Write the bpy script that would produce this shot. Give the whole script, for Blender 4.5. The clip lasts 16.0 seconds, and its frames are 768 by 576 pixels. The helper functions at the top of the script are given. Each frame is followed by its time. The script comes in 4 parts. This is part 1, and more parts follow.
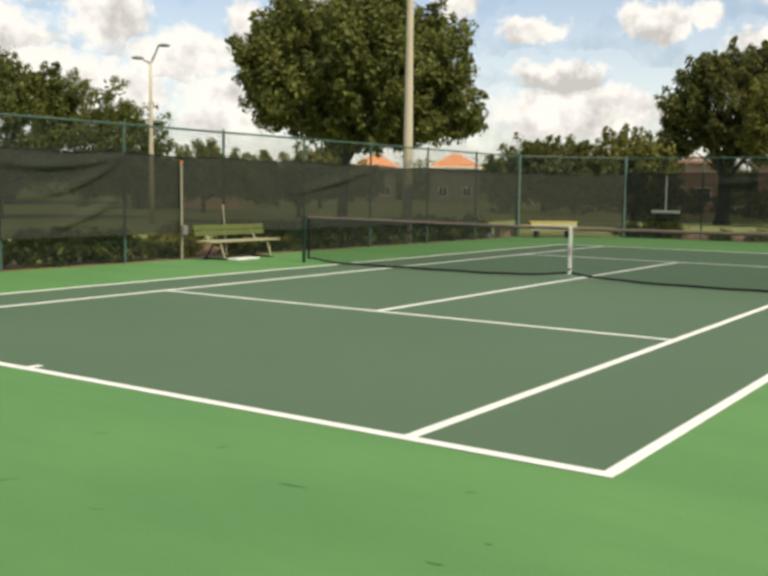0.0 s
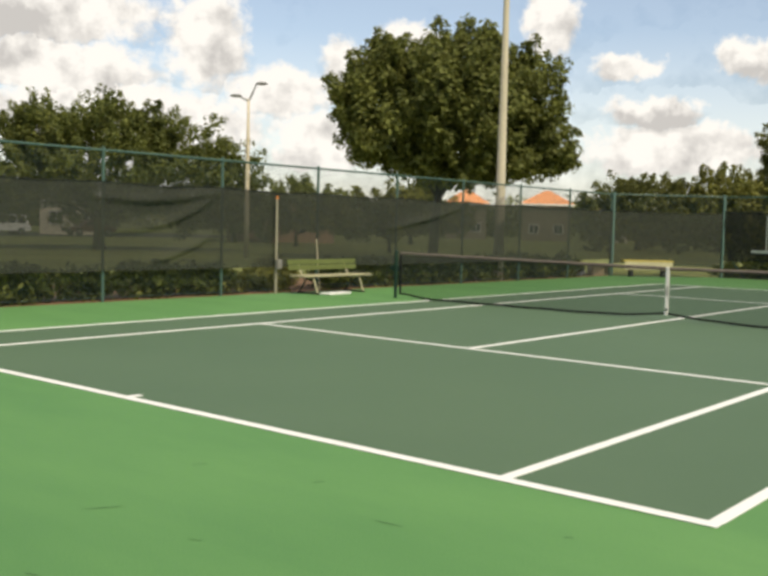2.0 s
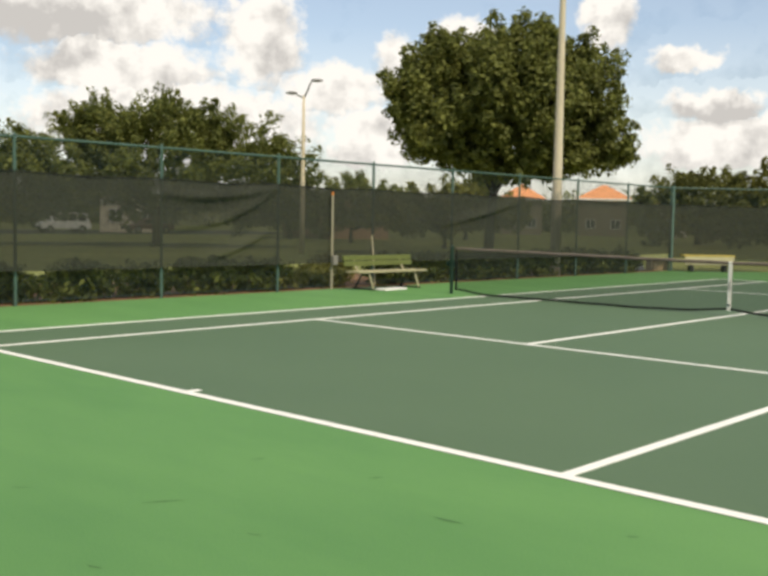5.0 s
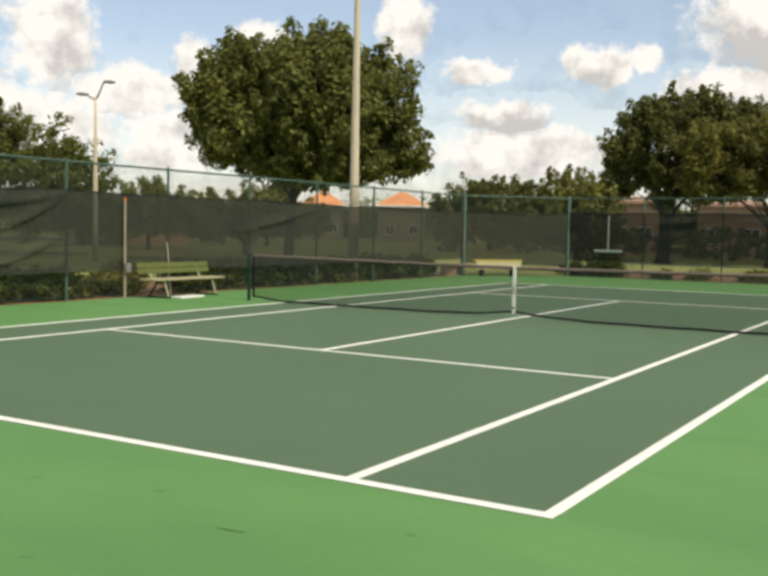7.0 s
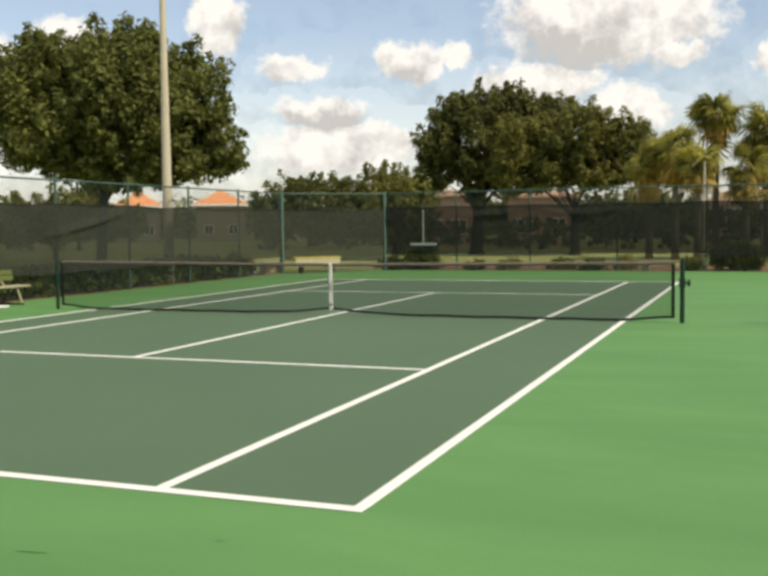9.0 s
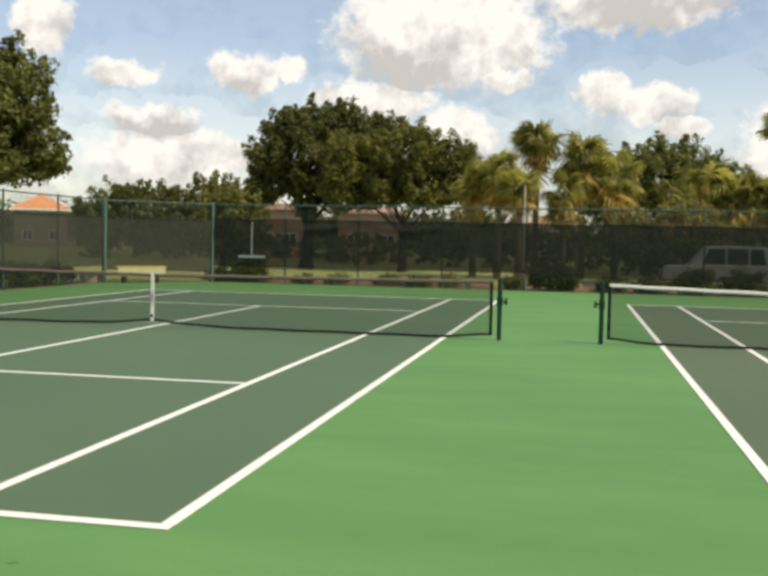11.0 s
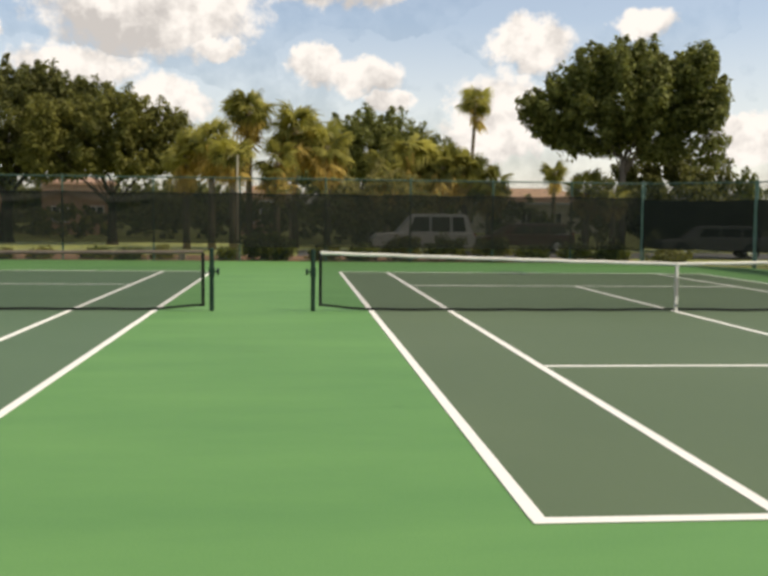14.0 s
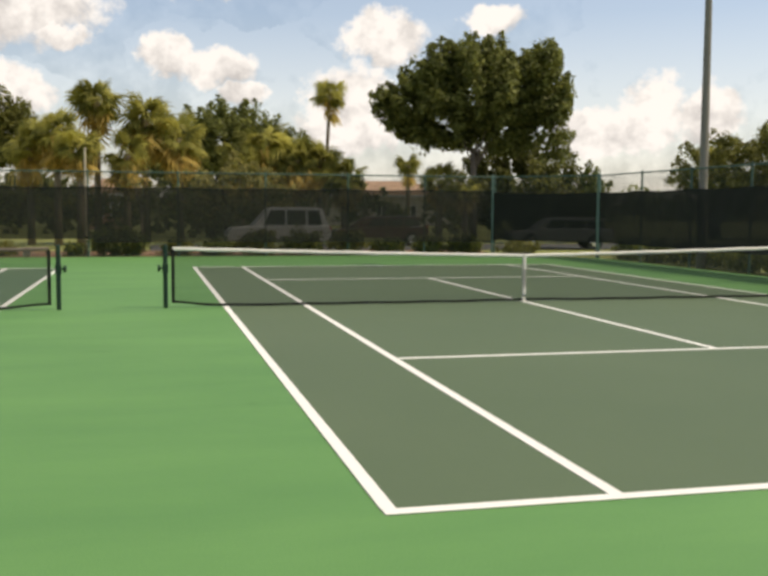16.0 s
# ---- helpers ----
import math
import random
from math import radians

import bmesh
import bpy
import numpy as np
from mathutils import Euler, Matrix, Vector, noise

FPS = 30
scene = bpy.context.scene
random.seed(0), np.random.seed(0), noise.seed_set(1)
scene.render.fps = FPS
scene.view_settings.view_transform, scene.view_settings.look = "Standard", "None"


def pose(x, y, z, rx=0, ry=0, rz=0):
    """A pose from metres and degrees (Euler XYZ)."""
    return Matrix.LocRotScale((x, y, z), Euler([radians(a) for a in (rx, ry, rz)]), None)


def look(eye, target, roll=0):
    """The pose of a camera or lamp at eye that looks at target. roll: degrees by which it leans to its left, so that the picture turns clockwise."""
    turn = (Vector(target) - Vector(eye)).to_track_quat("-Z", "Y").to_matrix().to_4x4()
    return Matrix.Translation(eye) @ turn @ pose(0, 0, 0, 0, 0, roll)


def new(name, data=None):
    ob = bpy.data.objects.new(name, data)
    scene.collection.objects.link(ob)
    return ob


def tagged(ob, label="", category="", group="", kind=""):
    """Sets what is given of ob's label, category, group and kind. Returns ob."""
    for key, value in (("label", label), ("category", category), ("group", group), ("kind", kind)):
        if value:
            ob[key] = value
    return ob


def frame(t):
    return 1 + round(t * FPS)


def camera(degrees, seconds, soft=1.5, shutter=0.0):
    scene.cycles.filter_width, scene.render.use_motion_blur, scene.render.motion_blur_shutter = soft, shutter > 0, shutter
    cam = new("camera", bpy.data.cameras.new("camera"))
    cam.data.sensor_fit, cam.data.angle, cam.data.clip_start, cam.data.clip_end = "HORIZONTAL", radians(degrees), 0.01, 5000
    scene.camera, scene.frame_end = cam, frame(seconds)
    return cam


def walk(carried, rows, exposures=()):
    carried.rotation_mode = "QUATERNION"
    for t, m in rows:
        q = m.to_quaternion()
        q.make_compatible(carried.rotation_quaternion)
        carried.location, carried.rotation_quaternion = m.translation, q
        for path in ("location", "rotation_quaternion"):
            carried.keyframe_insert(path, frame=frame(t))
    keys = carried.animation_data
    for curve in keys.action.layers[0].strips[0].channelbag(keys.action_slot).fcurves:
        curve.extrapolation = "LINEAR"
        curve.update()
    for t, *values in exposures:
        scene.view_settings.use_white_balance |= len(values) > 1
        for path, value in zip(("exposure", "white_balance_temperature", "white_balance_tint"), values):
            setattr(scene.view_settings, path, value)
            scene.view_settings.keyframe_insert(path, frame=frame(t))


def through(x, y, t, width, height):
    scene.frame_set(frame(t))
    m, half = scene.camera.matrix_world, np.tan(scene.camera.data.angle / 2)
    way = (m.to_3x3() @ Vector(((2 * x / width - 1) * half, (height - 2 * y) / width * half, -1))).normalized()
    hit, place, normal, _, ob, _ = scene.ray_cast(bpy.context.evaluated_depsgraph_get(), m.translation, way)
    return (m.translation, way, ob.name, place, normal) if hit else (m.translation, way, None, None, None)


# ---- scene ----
cam = camera(42.7, 16.0, soft=3.4)
PATH = [
    (0, (2.066, -5.355, 1.63), (0.942, -3.712, 1.433), 0.8),
    (0.5, (2.061, -5.365, 1.639), (0.884, -3.758, 1.464), 0.8),
    (1, (2.047, -5.336, 1.633), (0.853, -3.739, 1.485), 0.7),
    (1.5, (2.042, -5.363, 1.636), (0.824, -3.782, 1.499), 0.8),
    (2, (2.017, -5.39, 1.641), (0.745, -3.852, 1.513), 1.4),
    (2.5, (1.972, -5.395, 1.637), (0.64, -3.908, 1.5), 2.0),
    (3, (1.908, -5.344, 1.6), (0.533, -3.899, 1.45), 1.3),
    (3.2, (1.896, -5.337, 1.601), (0.504, -3.909, 1.451), 1.0),
    (5.3, (1.986, -5.365, 1.633), (0.653, -3.88, 1.502), 1.1),
    (5.5, (2.002, -5.357, 1.638), (0.708, -3.838, 1.505), 1.2),
    (6, (2.045, -5.342, 1.647), (0.85, -3.743, 1.528), 1.2),
    (6.5, (2.072, -5.329, 1.648), (0.961, -3.672, 1.516), 0.7),
    (7, (2.093, -5.328, 1.65), (1.055, -3.623, 1.531), 1.1),
    (7.5, (2.125, -5.312, 1.655), (1.157, -3.566, 1.543), 0.6),
    (8, (2.148, -5.282, 1.651), (1.253, -3.497, 1.543), 0.6),
    (8.5, (2.169, -5.29, 1.639), (1.339, -3.475, 1.503), -0.2),
    (9, (2.226, -5.299, 1.677), (1.508, -3.436, 1.553), -0.7),
    (9.2, (2.235, -5.317, 1.685), (1.546, -3.443, 1.577), -0.4),
    (11.3, (2.311, -5.247, 1.672), (1.988, -3.276, 1.574), 1.0),
    (11.5, (2.306, -5.237, 1.645), (2.025, -3.26, 1.544), 0.8),
    (12, (2.304, -5.2, 1.646), (2.084, -3.215, 1.539), 0.5),
    (12.5, (2.326, -5.197, 1.657), (2.19, -3.206, 1.53), 0.4),
    (13, (2.351, -5.2, 1.661), (2.33, -3.206, 1.51), 0.5),
    (13.5, (2.385, -5.176, 1.658), (2.463, -3.183, 1.518), 0.6),
    (14, (2.398, -5.163, 1.65), (2.579, -3.177, 1.505), 0.6),
    (14.5, (2.388, -5.194, 1.668), (2.658, -3.218, 1.518), 1.4),
    (15, (2.4, -5.188, 1.668), (2.735, -3.223, 1.505), 0.7),
    (15.5, (2.414, -5.195, 1.675), (2.797, -3.237, 1.532), 0.6),
    (16, (2.434, -5.221, 1.683), (2.9, -3.282, 1.525), 0.3),
]
walk(cam, [(t, look(eye, target, roll)) for t, eye, target, roll in PATH],
     exposures=[(0.0, 0.04, 7000, 11), (9.0, 0.04, 7000, 11), (12.5, 0.04, 7050, 12), (15.0, 0.03, 7150, 14), (16.0, 0.03, 7150, 14)])

# ---- light ----
SUN_AZ, SUN_EL = 106.0, 50.0      # degrees from +y towards +x, and above the horizon
world = bpy.data.worlds.new("sky_world")
scene.world = world
world.use_nodes = True
WT = world.node_tree
WT.nodes.clear()


def wnode(kind, **props):
    n = WT.nodes.new(kind)
    for k, v in props.items():
        if k == "operation":
            n.operation = v
        elif k == "ins":
            for i, val in v.items():
                if isinstance(val, bpy.types.NodeSocket):
                    WT.links.new(val, n.inputs[i])
                else:
                    n.inputs[i].default_value = val
    return n


def wmath(op, a, b=0.0, clamp=False):
    n = wnode("ShaderNodeMath", operation=op, ins={0: a, 1: b})
    n.use_clamp = clamp
    return n.outputs[0]


# cumulus: azimuth, elevation, half width, half height in degrees
CLOUDS_WEST = [
    (-50.0, 10.1, 2.4, 2.9), (-57.6, 8.1, 5.4, 1.8), (-45.8, 7.3, 3.2, 1.5), (-43.5, 4.6, 2.9, 1.8), (-52.1, 5.8, 3.1, 1.1),
    (-42.2, 8.9, 1.5, 1.7), (-60.0, 11.0, 7.6, 1.9), (-38.6, 10.5, 2.3, 1.1), (-30.4, 11.3, 1.7, 1.9), (-26.1, 9.0, 2.2, 0.9),
    (-19.6, 9.4, 1.9, 1.2), (-16.8, 9.7, 1.2, 0.7), (-24.7, 6.6, 2.9, 1.0), (-20.6, 4.9, 1.8, 0.8), (-23.3, 4.6, 5.4, 1.5),
]
CLOUDS_EAST = [
    (-8.1, 11.9, 6.2, 3.3), (2.6, 13.4, 5.3, 1.5), (-12.0, 8.2, 3.8, 1.2), (-7.2, 6.3, 2.4, 1.5), (-4.4, 9.4, 1.6, 0.8),
    (1.2, 8.6, 1.5, 1.2), (3.8, 8.1, 2.2, 1.1), (5.4, 6.6, 1.6, 0.7), (13.4, 9.7, 2.4, 1.7), (11.7, 5.6, 3.2, 2.6),
    (19.5, 10.8, 1.6, 1.0), (28.4, 5.4, 2.2, 2.2), (25.6, 4.4, 2.5, 1.5), (31.8, 5.3, 1.8, 1.6), (10.9, 4.6, 2.2, 1.7),
    (-55.0, 5.2, 9.0, 2.6),
]
# their grey undersides
CLOUDS_GREY = [
    (-62.5, 9.7, 4.3, 2.2), (-10.4, 9.8, 3.5, 1.2), (2.8, 13.3, 5.1, 1.5), (-24.7, 6.2, 2.9, 0.9),
]
tc = wnode("ShaderNodeTexCoord").outputs["Generated"]
sep = wnode("ShaderNodeSeparateXYZ", ins={0: tc})
azim = wmath("MULTIPLY", wmath("ARCTAN2", sep.outputs[0], sep.outputs[1]), 57.2958)
elev = wmath("MULTIPLY", wmath("ARCSINE", sep.outputs[2]), 57.2958)
flat = wnode("ShaderNodeCombineXYZ", ins={0: azim, 1: elev, 2: 0.0}).outputs[0]
n1 = wnode("ShaderNodeTexNoise", ins={"Vector": flat, "Scale": 0.42, "Detail": 6.0, "Roughness": 0.62})
off = wnode("ShaderNodeVectorMath", operation="SUBTRACT", ins={0: n1.outputs["Color"], 1: (0.5, 0.5, 0.5)}).outputs[0]
off = wnode("ShaderNodeVectorMath", operation="MULTIPLY", ins={0: off, 1: (3.0, 2.4, 0.0)}).outputs[0]
warped = wnode("ShaderNodeVectorMath", operation="ADD", ins={0: flat, 1: off}).outputs[0]
dens, high = None, None
for ca, ce, cw, ch in CLOUDS_WEST + CLOUDS_EAST:
    v = wnode("ShaderNodeVectorMath", operation="SUBTRACT", ins={0: warped, 1: (ca, ce, 0.0)}).outputs[0]
    v = wnode("ShaderNodeVectorMath", operation="MULTIPLY", ins={0: v, 1: (0.86 / cw, 0.86 / ch, 0.0)}).outputs[0]
    ln = wnode("ShaderNodeVectorMath", operation="LENGTH", ins={0: v}).outputs["Value"]
    d = wmath("SUBTRACT", 1.0, ln)
    yv = wnode("ShaderNodeSeparateXYZ", ins={0: v}).outputs[1]
    if dens is None:
        dens, high = d, yv
    else:
        wins = wmath("GREATER_THAN", d, dens)
        high = wmath("ADD", high, wmath("MULTIPLY", wins, wmath("SUBTRACT", yv, high)))
        dens = wmath("MAXIMUM", dens, d)
# fair-weather cover over the rest of the sky
n2 = wnode("ShaderNodeTexNoise", ins={"Vector": tc, "Scale": 3.2, "Detail": 7.0, "Roughness": 0.6})
upper = wmath("MULTIPLY", wmath("SUBTRACT", n2.outputs["Fac"], 0.50), 3.0)
lift = wmath("MULTIPLY", wmath("SUBTRACT", elev, 15.0), 0.2, True)
dens = wmath("MAXIMUM", dens, wmath("ADD", wmath("MULTIPLY", upper, lift), wmath("SUBTRACT", lift, 1.0)))
n3 = wnode("ShaderNodeTexNoise", ins={"Vector": flat, "Scale": 1.1, "Detail": 8.0, "Roughness": 0.6})
ragged = wmath("ADD", dens, wmath("MULTIPLY", wmath("SUBTRACT", n3.outputs["Fac"], 0.5), 0.75))
cover = wnode("ShaderNodeMapRange", ins={0: ragged, 1: -0.10, 2: 0.36, 3: 0.0, 4: 1.0})
cover.interpolation_type = "SMOOTHSTEP"
# thin haze low over the horizon
haze = wnode("ShaderNodeMapRange", ins={0: elev, 1: 0.0, 2: 11.0, 3: 0.70, 4: 0.15}).outputs[0]
mask = wmath("MAXIMUM", cover.outputs[0], haze)
n4 = wnode("ShaderNodeTexNoise", ins={"Vector": flat, "Scale": 0.5, "Detail": 5.0, "Roughness": 0.55})
tops = wmath("ADD", wmath("MULTIPLY", high, 0.13), n4.outputs["Fac"])
tops = wmath("ADD", tops, wmath("MULTIPLY", wmath("SUBTRACT", n3.outputs["Fac"], 0.5), 0.42))
grey = None
for ca, ce, cw, ch in CLOUDS_GREY:
    v = wnode("ShaderNodeVectorMath", operation="SUBTRACT", ins={0: warped, 1: (ca, ce, 0.0)}).outputs[0]
    v = wnode("ShaderNodeVectorMath", operation="MULTIPLY", ins={0: v, 1: (1 / cw, 1 / ch, 0.0)}).outputs[0]
    d = wmath("SUBTRACT", 1.15, wnode("ShaderNodeVectorMath", operation="LENGTH", ins={0: v}).outputs["Value"])
    grey = d if grey is None else wmath("MAXIMUM", grey, d)
tops = wmath("ADD", tops, 0.075)
tops = wmath("SUBTRACT", tops, wmath("MULTIPLY", wmath("MULTIPLY", grey, 1.6, True), 0.24))
shade = wnode("ShaderNodeValToRGB", ins={0: tops})
shade.color_ramp.elements[0].position, shade.color_ramp.elements[0].color = 0.34, (0.64, 0.64, 0.64, 1)
shade.color_ramp.elements[1].position, shade.color_ramp.elements[1].color = 0.62, (1.07, 1.07, 1.05, 1)
sky = wnode("ShaderNodeTexSky")
sky.sky_type, sky.sun_disc = "NISHITA", False
sky.sun_elevation, sky.sun_rotation = radians(SUN_EL), radians(SUN_AZ)
sky.air_density, sky.dust_density, sky.ozone_density = 1.0, 0.6, 1.5
bg_sky = wnode("ShaderNodeBackground", ins={0: sky.outputs[0], 1: 0.142})
bg_cloud = wnode("ShaderNodeBackground", ins={0: shade.outputs[0], 1: 0.91})
mixs = wnode("ShaderNodeMixShader", ins={0: mask, 1: bg_sky.outputs[0], 2: bg_cloud.outputs[0]})
wout = wnode("ShaderNodeOutputWorld", ins={0: mixs.outputs[0]})

sun = new("sun", bpy.data.lights.new("sun", "SUN"))
sun.data.energy, sun.data.angle, sun.data.color = 3.6, radians(0.53), (1.0, 0.92, 0.74)
_a, _e = radians(SUN_AZ), radians(SUN_EL)
sun.matrix_world = look((60 * math.sin(_a) * math.cos(_e), 60 * math.cos(_a) * math.cos(_e), 60 * math.sin(_e)), (0, 0, 0))

# ---- materials ----
def material(name, rgb, rough=0.8, metal=0.0, vary=0.25, grain=40.0, blotch=1.5, bump=0.2, tint=None, island=0.0, randomob=0.0, spec=0.3, streak=False):
    """A surface with fine grain, broad stains and relief, at real-world size."""
    m = bpy.data.materials.new(name)
    m.use_nodes = True
    nt = m.node_tree
    b = nt.nodes["Principled BSDF"]
    b.inputs["Roughness"].default_value, b.inputs["Metallic"].default_value = rough, metal
    b.inputs["Specular IOR Level"].default_value = spec
    tcn = nt.nodes.new("ShaderNodeTexCoord")
    na, nb = nt.nodes.new("ShaderNodeTexNoise"), nt.nodes.new("ShaderNodeTexNoise")
    for n, sc, de in ((na, grain, 4.0), (nb, blotch, 6.0)):
        if streak and n is nb:
            mp = nt.nodes.new("ShaderNodeMapping")
            mp.inputs["Scale"].default_value = (0.55, 1.9, 1.0)
            nt.links.new(tcn.outputs["Object"], mp.inputs["Vector"])
            nt.links.new(mp.outputs[0], n.inputs["Vector"])
        else:
            nt.links.new(tcn.outputs["Object"], n.inputs["Vector"])
        n.inputs["Scale"].default_value, n.inputs["Detail"].default_value, n.inputs["Roughness"].default_value = sc, de, 0.6
    add = nt.nodes.new("ShaderNodeMath")
    add.operation = "ADD"
    nt.links.new(na.outputs["Fac"], add.inputs[0])
    nt.links.new(nb.outputs["Fac"], add.inputs[1])
    src = add.outputs[0]
    if island or randomob:
        geo = nt.nodes.new("ShaderNodeNewGeometry") if island else nt.nodes.new("ShaderNodeObjectInfo")
        mul = nt.nodes.new("ShaderNodeMath")
        mul.operation = "MULTIPLY_ADD"
        nt.links.new(geo.outputs["Random Per Island"] if island else geo.outputs["Random"], mul.inputs[0])
        mul.inputs[1].default_value = island or randomob
        sub = nt.nodes.new("ShaderNodeMath")
        sub.operation = "SUBTRACT"
        nt.links.new(src, sub.inputs[0])
        sub.inputs[1].default_value = (island or randomob) / 2
        nt.links.new(sub.outputs[0], mul.inputs[2])
        src = mul.outputs[0]
    ramp = nt.nodes.new("ShaderNodeValToRGB")
    nt.links.new(src, ramp.inputs[0])
    mr = nt.nodes.new("ShaderNodeMapRange")
    mr.inputs[1].default_value, mr.inputs[2].default_value = 0.55, 1.45
    nt.links.new(src, mr.inputs[0])
    nt.links.new(mr.outputs[0], ramp.inputs[0])
    t2 = tint or rgb
    ramp.color_ramp.elements[0].color = (*[c * (1 - vary) for c in rgb], 1)
    ramp.color_ramp.elements[1].color = (*[min(1, c * (1 + vary)) for c in t2], 1)
    nt.links.new(ramp.outputs[0], b.inputs["Base Color"])
    if bump:
        bp = nt.nodes.new("ShaderNodeBump")
        bp.inputs["Strength"].default_value, bp.inputs["Distance"].default_value = bump, 0.01
        nt.links.new(na.outputs["Fac"], bp.inputs["Height"])
        nt.links.new(bp.outputs[0], b.inputs["Normal"])
    return m


def leafy(name, rgb, tint, vary=0.35, island=0.7, through=0.50, randomob=0.0):
    m = material(name, rgb, 0.6, 0, vary, 6.0, 0.5, 0.0, tint, island=island, randomob=randomob, spec=0.25)
    nt = m.node_tree
    b = nt.nodes["Principled BSDF"]
    tr = nt.nodes.new("ShaderNodeBsdfTranslucent")
    col = b.inputs["Base Color"].links[0].from_socket
    nt.links.new(col, tr.inputs[0])
    mx = nt.nodes.new("ShaderNodeMixShader")
    mx.inputs[0].default_value = through
    nt.links.new(b.outputs[0], mx.inputs[1])
    nt.links.new(tr.outputs[0], mx.inputs[2])
    nt.links.new(mx.outputs[0], nt.nodes["Material Output"].inputs["Surface"])
    return m


def woven(name, rgb, open_share):
    """Knitted windscreen cloth: part of the light passes between the threads."""
    m = material(name, rgb, 0.9, 0, 0.3, 30.0, 0.8, 0.1)
    nt = m.node_tree
    b = nt.nodes["Principled BSDF"]
    tp = nt.nodes.new("ShaderNodeBsdfTransparent")
    mx = nt.nodes.new("ShaderNodeMixShader")
    mx.inputs[0].default_value = open_share
    nt.links.new(b.outputs[0], mx.inputs[1])
    nt.links.new(tp.outputs[0], mx.inputs[2])
    nt.links.new(mx.outputs[0], nt.nodes["Material Output"].inputs["Surface"])
    return m


M_GREEN = material("court_green_paint", (0.080, 0.234, 0.072), 0.68, 0, 0.23, 90.0, 0.40, 0.15, (0.116, 0.254, 0.074), spec=0.28, streak=True)
M_PLAY = material("court_dark_green_paint", (0.078, 0.139, 0.073), 0.68, 0, 0.10, 90.0, 0.3, 0.15, (0.088, 0.143, 0.076), spec=0.28)
# M_PLAY made greyer: sheen and colour cast towards the sun put into colour
M_PLAY2 = material("court_green_sheen_cast", (0.084, 0.130, 0.068), 0.68, 0, 0.10, 90.0, 0.3, 0.15, (0.094, 0.133, 0.070), spec=0.28)
M_LINE = material("white_line_paint", (0.80, 0.79, 0.74), 0.7, 0, 0.06, 60.0, 3.0, 0.1)
M_SCUFF = material("rubber_scuff", (0.060, 0.145, 0.050), 0.9, 0, 0.3, 30.0, 5.0, 0.0)
M_GRASS = material("lawn", (0.16, 0.19, 0.045), 0.9, 0, 0.45, 14.0, 0.25, 0.8, (0.20, 0.21, 0.06))
M_MULCH = material("red_bark_mulch", (0.14, 0.075, 0.042), 0.95, 0, 0.5, 20.0, 1.5, 1.0, (0.20, 0.12, 0.065))
M_ASPHALT = material("asphalt", (0.055, 0.055, 0.052), 0.9, 0, 0.25, 60.0, 0.5, 0.4)
M_POST = material("green_vinyl_post", (0.062, 0.115, 0.090), 0.5, 0, 0.2, 20.0, 2.0, 0.05)
M_POSTPALE = material("faded_green_post", (0.11, 0.178, 0.148), 0.55, 0, 0.2, 20.0, 2.0, 0.05)
M_WIRE = material("green_vinyl_wire", (0.04, 0.07, 0.062), 0.5, 0, 0.2, 20.0, 2.0, 0.0)
M_GALV = material("weathered_galvanised_steel", (0.34, 0.36, 0.33), 0.5, 0.4, 0.2, 20.0, 2.0, 0.05)
M_SCREEN = woven("black_green_windscreen", (0.032, 0.036, 0.026), 0.15)
# same cloth on the north and east sides, backlit darkness put into its colour
M_SCREEN2 = woven("backlit_windscreen", (0.015, 0.017, 0.012), 0.145)
M_SCREEN3 = woven("dense_backlit_windscreen", (0.013, 0.015, 0.012), 0.032)
M_NETTING = woven("black_netting", (0.020, 0.026, 0.022), 0.67)
M_NETPOST = material("dark_green_post_paint", (0.012, 0.035, 0.022), 0.45, 0, 0.2, 20.0, 2.0, 0.05)
M_CORD = material("black_net_cord", (0.012, 0.014, 0.012), 0.8, 0, 0.2, 40.0, 4.0, 0.0)
M_BANDOLD = material("faded_brown_net_band", (0.17, 0.135, 0.11), 0.85, 0, 0.3, 30.0, 3.0, 0.2)
M_BANDWHITE = material("white_net_band", (0.78, 0.76, 0.68), 0.8, 0, 0.12, 30.0, 3.0, 0.2)
M_CONC = material("pale_concrete_pole", (0.54, 0.47, 0.34), 0.85, 0, 0.18, 25.0, 1.2, 0.3)
M_LAMPMETAL = material("grey_lamp_metal", (0.20, 0.20, 0.19), 0.5, 0.3, 0.15, 20.0, 2.0, 0.05)
M_LAMPGLASS = material("lamp_lens", (0.35, 0.36, 0.36), 0.2, 0, 0.1, 20.0, 2.0, 0.0)
M_BENCH = material("olive_green_bench_paint", (0.125, 0.15, 0.045), 0.6, 0, 0.2, 25.0, 3.0, 0.15)
M_BENCHY = material("yellow_bench_slat", (0.42, 0.33, 0.08), 0.6, 0, 0.2, 25.0, 3.0, 0.15)
M_WOODPALE = material("bleached_bench_plank", (0.36, 0.33, 0.20), 0.7, 0, 0.15, 25.0, 3.0, 0.15)
M_CREAM = material("cream_board_paint", (0.46, 0.41, 0.26), 0.7, 0, 0.15, 25.0, 3.0, 0.15)
M_IRON = material("dark_bench_iron", (0.05, 0.05, 0.045), 0.6, 0.2, 0.2, 25.0, 3.0, 0.1)
M_BARK = material("oak_bark", (0.050, 0.040, 0.030), 0.95, 0, 0.4, 12.0, 2.0, 1.0)
